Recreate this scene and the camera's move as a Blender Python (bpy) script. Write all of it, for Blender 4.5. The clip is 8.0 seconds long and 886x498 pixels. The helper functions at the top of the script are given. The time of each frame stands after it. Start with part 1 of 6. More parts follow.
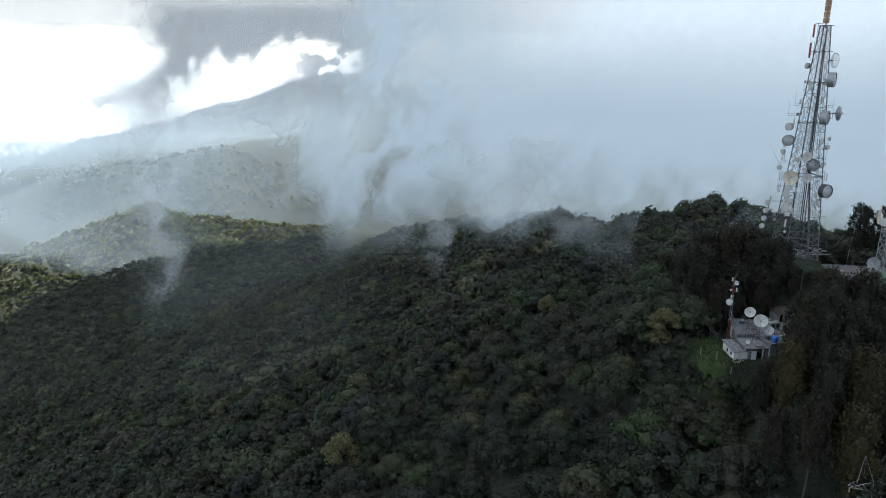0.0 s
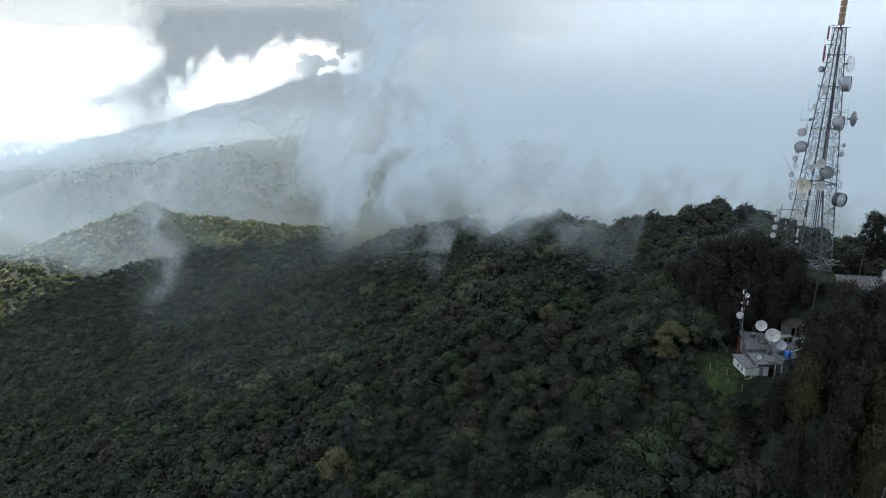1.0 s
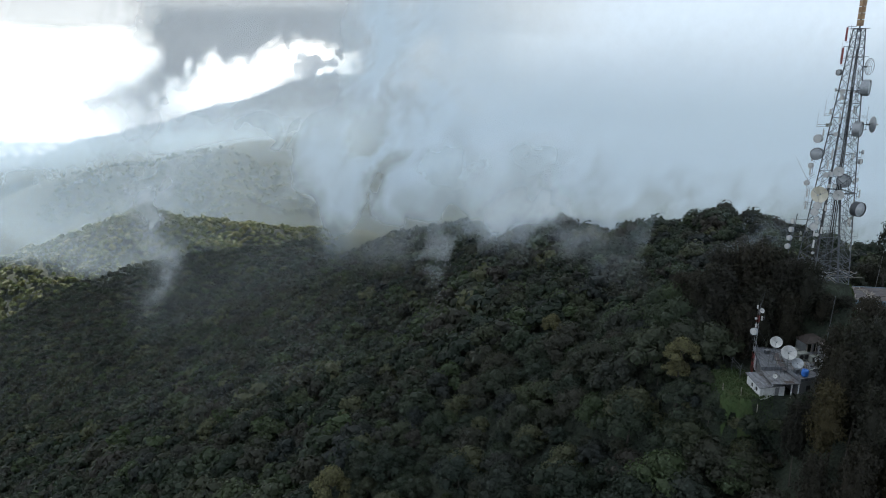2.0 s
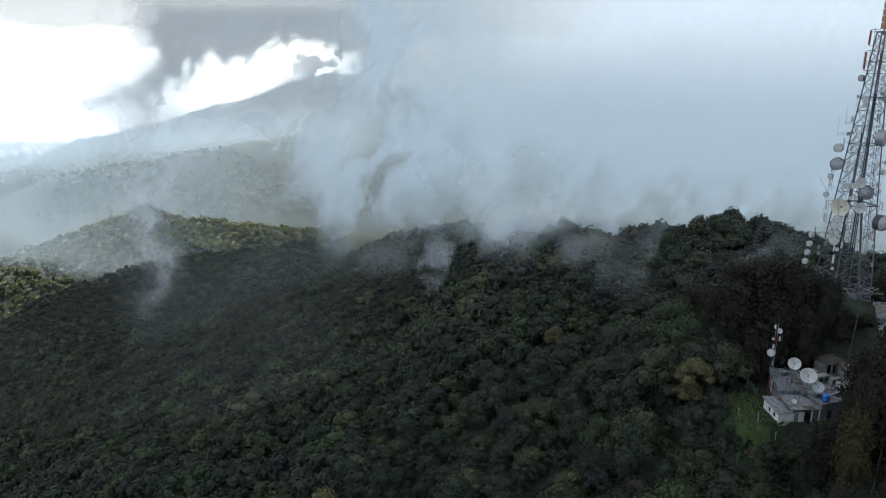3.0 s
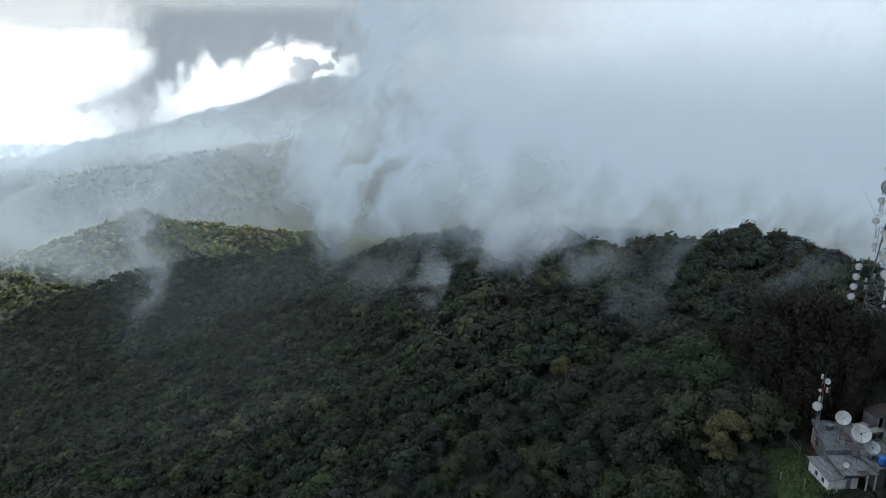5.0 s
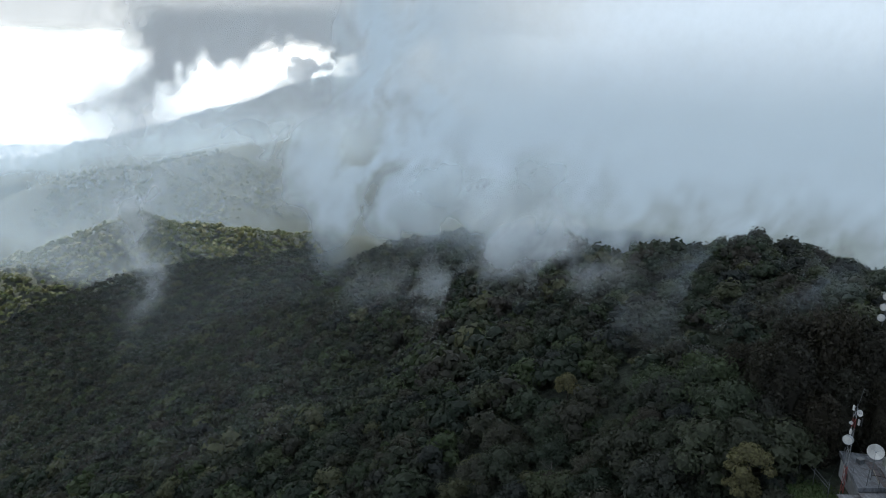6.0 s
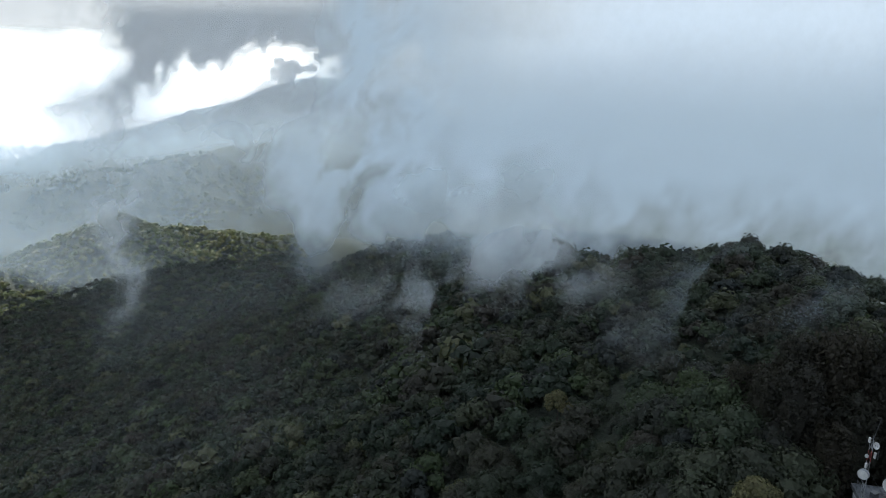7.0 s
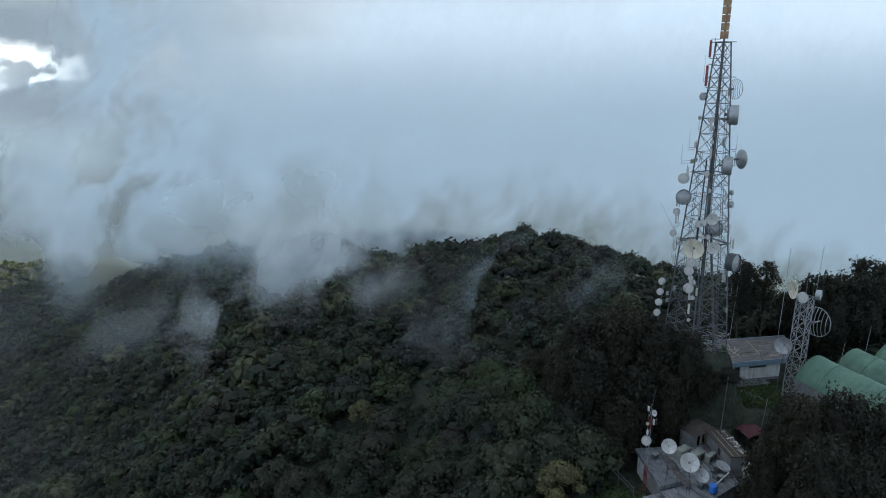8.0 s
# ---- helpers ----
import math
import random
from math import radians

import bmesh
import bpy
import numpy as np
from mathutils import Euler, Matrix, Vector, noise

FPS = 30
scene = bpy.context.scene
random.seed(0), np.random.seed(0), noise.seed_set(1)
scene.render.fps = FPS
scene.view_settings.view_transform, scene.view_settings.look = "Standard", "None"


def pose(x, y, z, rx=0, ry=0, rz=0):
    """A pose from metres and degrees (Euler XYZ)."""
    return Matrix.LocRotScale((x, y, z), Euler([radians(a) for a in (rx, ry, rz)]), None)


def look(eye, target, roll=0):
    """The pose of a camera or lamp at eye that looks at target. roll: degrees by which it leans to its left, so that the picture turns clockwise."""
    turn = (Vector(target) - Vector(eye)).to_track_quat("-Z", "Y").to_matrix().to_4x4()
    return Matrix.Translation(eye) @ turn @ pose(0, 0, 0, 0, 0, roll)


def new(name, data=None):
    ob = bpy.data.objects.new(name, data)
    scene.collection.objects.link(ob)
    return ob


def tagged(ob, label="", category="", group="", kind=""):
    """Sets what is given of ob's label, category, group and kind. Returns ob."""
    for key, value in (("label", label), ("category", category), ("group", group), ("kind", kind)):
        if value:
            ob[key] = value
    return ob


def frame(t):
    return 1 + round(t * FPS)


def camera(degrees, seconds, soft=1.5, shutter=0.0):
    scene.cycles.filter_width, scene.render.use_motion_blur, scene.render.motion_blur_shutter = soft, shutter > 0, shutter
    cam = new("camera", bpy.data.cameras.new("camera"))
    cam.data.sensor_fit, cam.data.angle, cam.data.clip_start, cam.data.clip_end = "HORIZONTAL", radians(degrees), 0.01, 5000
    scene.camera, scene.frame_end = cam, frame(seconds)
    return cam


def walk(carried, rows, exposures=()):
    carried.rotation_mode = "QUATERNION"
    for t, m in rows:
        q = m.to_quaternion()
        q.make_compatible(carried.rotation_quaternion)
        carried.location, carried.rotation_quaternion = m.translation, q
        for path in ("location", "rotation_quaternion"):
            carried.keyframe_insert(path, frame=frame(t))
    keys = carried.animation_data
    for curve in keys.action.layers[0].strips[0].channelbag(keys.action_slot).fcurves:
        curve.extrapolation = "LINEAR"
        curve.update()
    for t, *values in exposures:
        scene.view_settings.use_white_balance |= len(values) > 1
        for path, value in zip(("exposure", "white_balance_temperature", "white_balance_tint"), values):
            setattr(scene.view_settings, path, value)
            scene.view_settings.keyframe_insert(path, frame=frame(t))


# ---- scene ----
# ---- camera ----
cam = camera(67.4, 8.0, 1.0)
PATH = [
    (0, (0.023, 0.053, 52.101), (-0.011, 1.982, 51.574), -0.1),
    (0.5, (0.057, 2.454, 52.291), (0.024, 4.383, 51.764), -0.1),
    (1, (0.109, 5.074, 52.517), (0.076, 7.004, 51.991), -0.0),
    (1.5, (0.183, 7.962, 52.767), (0.15, 9.892, 52.241), -0.1),
    (3, (0.367, 17.542, 53.82), (0.334, 19.471, 53.294), -0.0),
    (3.5, (0.436, 21.055, 54.034), (0.403, 22.985, 53.51), 0.1),
    (4, (0.533, 24.596, 54.28), (0.5, 26.526, 53.756), 0.1),
    (4.5, (0.644, 28.196, 54.513), (0.612, 30.126, 53.992), 0.0),
    (6, (0.897, 39.341, 55.196), (0.865, 41.272, 54.676), 0.0),
    (6.5, (1.015, 43.098, 55.342), (0.983, 45.029, 54.824), 0.1),
    (7, (1.348, 46.66, 55.451), (1.357, 48.592, 54.935), 0.1),
    (7.1, (1.427, 47.312, 55.462), (1.578, 49.238, 54.943), 0.1),
    (7.2, (1.498, 47.926, 55.471), (1.805, 49.833, 54.953), 0.2),
    (7.3, (1.564, 48.497, 55.484), (2.031, 50.371, 54.963), 0.2),
    (7.4, (1.621, 49.02, 55.497), (2.192, 50.866, 54.982), -0.4),
    (7.5, (1.667, 49.486, 55.509), (2.284, 51.317, 54.993), -0.2),
    (8, (1.874, 51.565, 55.646), (2.504, 53.392, 55.129), -0.3),
]
walk(cam, [(t, look(eye, target, roll)) for t, eye, target, roll in PATH], [(0, 1.12, 6650, 10), (3, 1.05, 6650, 10), (6, 0.95, 6600, 10), (7, 0.90, 6500, 10), (7.5, 0.92, 6230, 8), (8, 0.92, 6230, 8)])

# ---- world and sun ----
SUN_AZ = Vector((-0.75, 0.66, 0.0)).normalized()
SUN_EL = radians(55)
BREAK_AZ = Vector((-0.52, 0.85, 0.0)).normalized()
world = bpy.data.worlds.new("overcast_sky")
scene.world = world
world.use_nodes = True
wn, wl = world.node_tree.nodes, world.node_tree.links
wn.clear()


def wmath(op, a, b=None, c=None, clamp=False):
    n = wn.new("ShaderNodeMath")
    n.operation, n.use_clamp = op, clamp
    for i, v in enumerate((a, b, c)):
        if v is None:
            continue
        if isinstance(v, (int, float)):
            n.inputs[i].default_value = v
        else:
            wl.new(v, n.inputs[i])
    return n.outputs[0]


def wrange(v, a, b, c=0.0, d=1.0, smooth=True):
    n = wn.new("ShaderNodeMapRange")
    n.interpolation_type = "SMOOTHSTEP" if smooth else "LINEAR"
    wl.new(v, n.inputs[0])
    for i, x in enumerate((a, b, c, d)):
        n.inputs[i + 1].default_value = x
    return n.outputs[0]


def wmix(f, a, b):
    n = wn.new("ShaderNodeMix")
    n.data_type = "RGBA"
    wl.new(f, n.inputs[0])
    for i, v in ((6, a), (7, b)):
        if isinstance(v, tuple):
            n.inputs[i].default_value = (*v, 1)
        else:
            wl.new(v, n.inputs[i])
    return n.outputs[2]


wtc = wn.new("ShaderNodeTexCoord")
wdir = wtc.outputs["Generated"]
wsep = wn.new("ShaderNodeSeparateXYZ")
wl.new(wdir, wsep.inputs[0])
wdot = wn.new("ShaderNodeVectorMath")
wdot.operation = "DOT_PRODUCT"
wl.new(wdir, wdot.inputs[0])
wdot.inputs[1].default_value = BREAK_AZ
wno = wn.new("ShaderNodeTexNoise")
wno.inputs["Scale"].default_value = 9.0
wno.inputs["Detail"].default_value = 6.0
wl.new(wdir, wno.inputs["Vector"])
fine = wmath("SUBTRACT", wno.outputs[0], 0.5)
elev = wmath("MULTIPLY_ADD", fine, 0.09, wsep.outputs[2])
side = wmath("MULTIPLY_ADD", fine, 0.10, wdot.outputs["Value"])
# bank of cloud, a little brighter above, with a break towards the sun and a dark deck over it
bank = wmix(wrange(wsep.outputs[2], -0.30, 0.06), (0.20, 0.26, 0.35), (0.78, 0.91, 1.08))
bank = wmix(wrange(wsep.outputs[2], 0.25, 0.7), bank, (0.34, 0.43, 0.55))
warm = wrange(wdot.outputs["Value"], 0.70, 0.93)
bank = wmix(warm, bank, (0.62, 0.65, 0.64))
deck = wmath("MULTIPLY", wrange(elev, 0.045, 0.075), wrange(side, 0.80, 0.95))
hole = wmath("MULTIPLY", wrange(side, 0.905, 0.955), wmath("SUBTRACT", 1.0, wrange(elev, 0.022, 0.068)))
sky_c = wmix(deck, bank, (0.27, 0.30, 0.31))
sky_c = wmix(hole, sky_c, (1.9, 1.95, 1.95))
nish = wn.new("ShaderNodeTexSky")
nish.sky_type = "NISHITA"
nish.sun_disc = False
nish.sun_elevation = SUN_EL
nish.sun_rotation = math.atan2(SUN_AZ.x, SUN_AZ.y)
bg1, bg2, wadd, wout = wn.new("ShaderNodeBackground"), wn.new("ShaderNodeBackground"), wn.new("ShaderNodeAddShader"), wn.new("ShaderNodeOutputWorld")
wl.new(nish.outputs[0], bg1.inputs[0])
bg1.inputs[1].default_value = 0.012
wl.new(sky_c, bg2.inputs[0])
bg2.inputs[1].default_value = 0.6
wl.new(bg1.outputs[0], wadd.inputs[0])
wl.new(bg2.outputs[0], wadd.inputs[1])
wl.new(wadd.outputs[0], wout.inputs[0])

sun = new("sun", bpy.data.lights.new("sun", "SUN"))
sun.data.energy, sun.data.angle, sun.data.color = 5.0, radians(2), (1.0, 0.96, 0.89)
sun_dir = Vector((SUN_AZ.x * math.cos(SUN_EL), SUN_AZ.y * math.cos(SUN_EL), math.sin(SUN_EL)))
sun.matrix_world = look(sun_dir * 300, (0, 0, 0))


# ---- materials ----
def mat(name, rough=0.7, metal=0.0):
    m = bpy.data.materials.new(name)
    m.use_nodes = True
    b = m.node_tree.nodes["Principled BSDF"]
    b.inputs["Roughness"].default_value = rough
    b.inputs["Metallic"].default_value = metal
    return m, m.node_tree.nodes, m.node_tree.links, b


def noise_node(n, l, scale, detail=4.0, rough=0.6, coord="Object", stretch=None):
    tc = n.new("ShaderNodeTexCoord")
    tx = n.new("ShaderNodeTexNoise")
    tx.inputs["Scale"].default_value = scale
    tx.inputs["Detail"].default_value = detail
    tx.inputs["Roughness"].default_value = rough
    src = tc.outputs[coord]
    if stretch:
        mp = n.new("ShaderNodeMapping")
        mp.inputs["Scale"].default_value = stretch
        l.new(src, mp.inputs[0])
        src = mp.outputs[0]
    l.new(src, tx.inputs["Vector"])
    return tx.outputs[0]


def ramp(n, l, src, stops):
    r = n.new("ShaderNodeValToRGB")
    while len(r.color_ramp.elements) < len(stops):
        r.color_ramp.elements.new(0.5)
    for e, (p, c) in zip(r.color_ramp.elements, stops):
        e.position, e.color = p, (*c, 1)
    l.new(src, r.inputs[0])
    return r.outputs[0]


def mixc(n, l, f, a, b, mode="MIX"):
    x = n.new("ShaderNodeMix")
    x.data_type, x.blend_type = "RGBA", mode
    for i, v in ((0, f), (6, a), (7, b)):
        if isinstance(v, tuple):
            x.inputs[i].default_value = (*v, 1)
        elif isinstance(v, (int, float)):
            x.inputs[i].default_value = v
        else:
            l.new(v, x.inputs[i])
    return x.outputs[2]


def bump(n, l, b, src, strength, dist):
    bp = n.new("ShaderNodeBump")
    bp.inputs["Strength"].default_value = strength
    bp.inputs["Distance"].default_value = dist
    l.new(src, bp.inputs["Height"])
    l.new(bp.outputs[0], b.inputs["Normal"])


def worn(name, c1, c2, scale=1.2, rough=0.8, metal=0.0, dirt=None, bumpy=0.2, stretch=None):
    """A surface with two scales of variation, stains and a fine relief."""
    m, n, l, b = mat(name, rough, metal)
    big = noise_node(n, l, scale, 5, 0.65, stretch=stretch)
    small = noise_node(n, l, scale * 9, 4, 0.6)
    col = ramp(n, l, big, [(0.32, c1), (0.68, c2)])
    col = mixc(n, l, 0.35, col, ramp(n, l, small, [(0.3, (0.45, 0.45, 0.45)), (0.7, (1, 1, 1))]), "MULTIPLY")
    if dirt:
        stain = noise_node(n, l, scale * 0.6, 6, 0.7, stretch=(1.6, 1.6, 0.35))
        f = ramp(n, l, stain, [(0.5, (0, 0, 0)), (0.66, (1, 1, 1))])
        col = mixc(n, l, f, col, dirt)
    l.new(col, b.inputs["Base Color"])
    bump(n, l, b, small, bumpy, 0.03)
    return m


def foliage(name, stops, rough=0.65, spread=1.0):
    """Leaves: hue from each tree's own tint, lightness from leaf to leaf."""
    m, n, l, b = mat(name, rough)
    at = n.new("ShaderNodeAttribute")
    at.attribute_name = "tint"
    oi = n.new("ShaderNodeObjectInfo")
    ad = n.new("ShaderNodeMath")
    ad.operation = "ADD"
    l.new(at.outputs["Fac"], ad.inputs[0])
    l.new(oi.outputs["Random"], ad.inputs[1])
    fr = n.new("ShaderNodeMath")
    fr.operation = "FRACT"
    l.new(ad.outputs[0], fr.inputs[0])
    col = ramp(n, l, fr.outputs[0], stops)
    ge = n.new("ShaderNodeNewGeometry")
    isl = ramp(n, l, ge.outputs["Random Per Island"], [(0.0, (1 - 0.38 * spread,) * 3), (1.0, (1 + 0.32 * spread, 1 + 0.30 * spread, 1 + 0.24 * spread))])
    col = mixc(n, l, 1.0, col, isl, "MULTIPLY")
    l.new(col, b.inputs["Base Color"])
    b.inputs["Specular IOR Level"].default_value = 0.22
    # thin leaves let yellow-green light through
    tl, mx = n.new("ShaderNodeBsdfTranslucent"), n.new("ShaderNodeMixShader")
    l.new(mixc(n, l, 1.0, col, (1.75, 2.0, 1.45), "MULTIPLY"), tl.inputs[0])
    mx.inputs[0].default_value = 0.28
    l.new(b.outputs[0], mx.inputs[1])
    l.new(tl.outputs[0], mx.inputs[2])
    l.new(mx.outputs[0], n["Material Output"].inputs[0])
    return m


M_LEAF = foliage("broadleaf_foliage", [
    (0.0, (0.016, 0.024, 0.018)), (0.2, (0.025, 0.036, 0.023)), (0.36, (0.033, 0.034, 0.026)), (0.5, (0.019, 0.025, 0.025)),
    (0.62, (0.040, 0.057, 0.027)), (0.75, (0.033, 0.030, 0.026)), (0.86, (0.020, 0.031, 0.024)), (0.95, (0.064, 0.069, 0.040))], 0.6, 0.6)
M_DARK = foliage("dark_foliage", [(0.0, (0.019, 0.019, 0.016)), (0.4, (0.028, 0.025, 0.019)), (0.7, (0.021, 0.023, 0.018)), (1.0, (0.025, 0.025, 0.020))], 0.65, 0.9)
M_OLIVE = foliage("olive_brown_foliage", [(0.0, (0.036, 0.030, 0.018)), (0.6, (0.050, 0.042, 0.022)), (1.0, (0.032, 0.032, 0.020))], 0.65, 0.9)
M_YELLOW = foliage("yellow_foliage", [(0.0, (0.072, 0.069, 0.034)), (1.0, (0.100, 0.096, 0.050))])
M_LIME = foliage("lime_foliage", [(0.0, (0.038, 0.056, 0.021)), (1.0, (0.054, 0.072, 0.030))])
# lighter copy of the leaves; the spur's sunlight is put into the colour
M_SUNLEAF = foliage("sun_lightened_foliage", [(0.0, (0.075, 0.085, 0.040)), (0.5, (0.060, 0.075, 0.038)), (1.0, (0.095, 0.095, 0.045))])
M_BARK = worn("bark", (0.045, 0.038, 0.032), (0.09, 0.08, 0.07), 3.0, 0.9, bumpy=0.5, stretch=(3, 3, 0.5))
M_BARE = worn("bare_grey_wood", (0.06, 0.057, 0.054), (0.10, 0.095, 0.09), 3.0, 0.9)


def ground_material():
    m, n, l, b = mat("hillside_undergrowth", 0.9)
    big = noise_node(n, l, 0.02, 6, 0.6)
    mid = noise_node(n, l, 0.25, 5, 0.65)
    fine = noise_node(n, l, 2.0, 4, 0.6)
    col = ramp(n, l, big, [(0.35, (0.013, 0.021, 0.014)), (0.6, (0.023, 0.034, 0.020))])
    col = mixc(n, l, 0.7, col, ramp(n, l, mid, [(0.3, (0.5, 0.5, 0.5)), (0.7, (1.3, 1.25, 1.1))]), "MULTIPLY")
    col = mixc(n, l, 0.5, col, ramp(n, l, fine, [(0.3, (0.4, 0.4, 0.4)), (0.7, (1.3, 1.3, 1.3))]), "MULTIPLY")
    l.new(col, b.inputs["Base Color"])
    bump(n, l, b, mid, 0.8, 3.0)
    return m


M_GROUND = ground_material()
M_TOWN = worn("pale_town_walls", (0.45, 0.45, 0.43), (0.75, 0.74, 0.72), 0.01, 0.9)


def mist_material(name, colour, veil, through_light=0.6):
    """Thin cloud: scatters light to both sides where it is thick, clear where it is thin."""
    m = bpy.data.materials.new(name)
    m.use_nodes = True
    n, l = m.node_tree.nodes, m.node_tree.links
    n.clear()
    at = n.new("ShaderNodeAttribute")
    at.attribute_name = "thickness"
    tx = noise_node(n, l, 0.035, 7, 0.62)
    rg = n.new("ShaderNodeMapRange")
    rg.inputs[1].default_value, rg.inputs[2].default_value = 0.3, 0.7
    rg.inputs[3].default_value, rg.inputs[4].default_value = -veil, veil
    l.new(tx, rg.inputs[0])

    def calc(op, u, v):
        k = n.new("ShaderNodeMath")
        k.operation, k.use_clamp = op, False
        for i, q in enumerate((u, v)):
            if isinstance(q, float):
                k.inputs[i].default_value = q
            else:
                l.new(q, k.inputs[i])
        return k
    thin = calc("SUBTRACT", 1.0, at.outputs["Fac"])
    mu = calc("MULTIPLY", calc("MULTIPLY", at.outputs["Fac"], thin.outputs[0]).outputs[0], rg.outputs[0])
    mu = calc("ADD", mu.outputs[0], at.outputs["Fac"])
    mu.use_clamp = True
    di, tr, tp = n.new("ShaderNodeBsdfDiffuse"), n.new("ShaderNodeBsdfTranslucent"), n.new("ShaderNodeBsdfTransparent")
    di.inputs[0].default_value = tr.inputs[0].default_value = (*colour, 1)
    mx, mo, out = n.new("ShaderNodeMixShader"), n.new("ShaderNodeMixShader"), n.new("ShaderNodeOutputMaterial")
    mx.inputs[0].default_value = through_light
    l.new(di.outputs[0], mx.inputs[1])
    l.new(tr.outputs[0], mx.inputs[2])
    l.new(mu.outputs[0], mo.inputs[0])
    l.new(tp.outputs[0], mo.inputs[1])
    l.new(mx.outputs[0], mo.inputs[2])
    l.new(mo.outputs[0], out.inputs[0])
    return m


M_MIST = mist_material("drifting_mist", (0.86, 0.93, 0.98), 0.32)
M_BLUEMIST = mist_material("blue_grey_mist", (0.77, 0.90, 1.0), 0.2)
# greyer than the mist; the shade of thick cloud is put into the colour
M_CLOUD = mist_material("cloud_deck", (0.60, 0.63, 0.66), 0.15, 0.36)
M_COVER = mist_material("cloud_cover", (0.74, 0.85, 1.0), 0.1, 0.30)
M_HAZE = mist_material("distant_haze", (0.68, 0.85, 1.0), 0.1, 0.75)


# ---- lie of the land ----
def smooth(a, b, v):
    t = np.clip((v - a) / (b - a), 0, 1)
    return t * t * (3 - 2 * t)


def value_noise(x, y, seed):
    """Smooth lattice noise, -1 to 1."""
    xi, yi = np.floor(x), np.floor(y)
    fx, fy = x - xi, y - yi
    fx, fy = fx * fx * fx * (fx * (fx * 6 - 15) + 10), fy * fy * fy * (fy * (fy * 6 - 15) + 10)

    def h(i, j):
        s = np.sin(i * 127.1 + j * 311.7 + seed * 74.7) * 43758.5453
        return 2 * (s - np.floor(s)) - 1
    return (h(xi, yi) * (1 - fx) + h(xi + 1, yi) * fx) * (1 - fy) + (h(xi, yi + 1) * (1 - fx) + h(xi + 1, yi + 1) * fx) * fy


def fbm(x, y, scale, seed, octaves=4):
    v, amp, tot = 0.0, 1.0, 0.0
    for o in range(octaves):
        v = v + amp * value_noise(x / scale + 13.7 * o, y / scale - 7.3 * o, seed + o)
        tot += amp
        amp *= 0.55
        scale *= 0.47
    return v / tot


def ridge_height(x, y, crest, slope):
    """Height of a ridge whose crest is a line of (x, y, z)."""
    best = np.full(np.shape(x), -9999.0)
    for (ax, ay, az), (bx, by, bz) in zip(crest, crest[1:]):
        dx, dy = bx - ax, by - ay
        t = np.clip(((x - ax) * dx + (y - ay) * dy) / (dx * dx + dy * dy), 0, 1)
        d = np.hypot(x - ax - t * dx, y - ay - t * dy)
        best = np.maximum(best, az + t * (bz - az) - slope * (np.sqrt(d * d + 400) - 20))
    return best


HILL_NEAR = (-28.4, -40.85, -59.13, 62.84, -42.79, 10.46, 124.92, -0.59, -39.51, -2.9, -1.55, -64.55, 21.78, -8.95, -19.23, -55.39, -29.27, -8.18, -43.73, 6.28, 2.81)
CREST_X, CREST_Y = (-700, -446, -407, -330, -250, -150, -49, 14, 60, 140), (489, 715, 800, 850, 830, 730, 604, 426, 347, 347)
CREST_LIFT = (22, 22, 17, 7, 8, 46, 0, 0, 0, 0)
FAR_RIDGES = (
    (((-976, 1017, -339), (-863, 1050, -299), (-765, 1082, -266), (-714, 1098, -248), (-662, 1115, -228), (-605, 1162, -209), (-585, 1236, -206), (-550, 1290, -238), (-473, 1368, -272), (-350, 1442, -296), (-209, 1496, -310)), 0.72),
    (((-1536, 1739, -391), (-1299, 1872, -299), (-1184, 1938, -255), (-1084, 1973, -245), (-968, 1998, -237), (-900, 2000, -233), (-857, 2030, -205), (-818, 2064, -194), (-702, 2173, -181), (-544, 2284, -164)), 0.62),
    (((-150, 830, -185), (-60, 800, -145), (20, 760, -118), (90, 730, -110), (150, 720, -112), (230, 700, -114), (330, 680, -140), (480, 640, -190)), 0.62),
    (((-2721, 2774, -703), (-2130, 2852, -453), (-1983, 2871, -394), (-1848, 2909, -337), (-1748, 2945, -289), (-1641, 2968, -249), (-1519, 3004, -237), (-1363, 3043, -180), (-1236, 3055, -146), (-1083, 3070, -99), (-936, 3102, -65), (-790, 3149, -16), (-645, 3212, 13), (-441, 3269, 23), (-121, 3301, -72), (269, 3359, -266)), 0.46),
)
PADS = ((84, 110, 9.2, 10, 16), (78, 126, 9.0, 13, 18), (65.1, 124, 16.8, 4.2, 7.5), (56, 111, 3.5, 9, 12.5), (45.3, 109, 3.9, 5.0, 9))


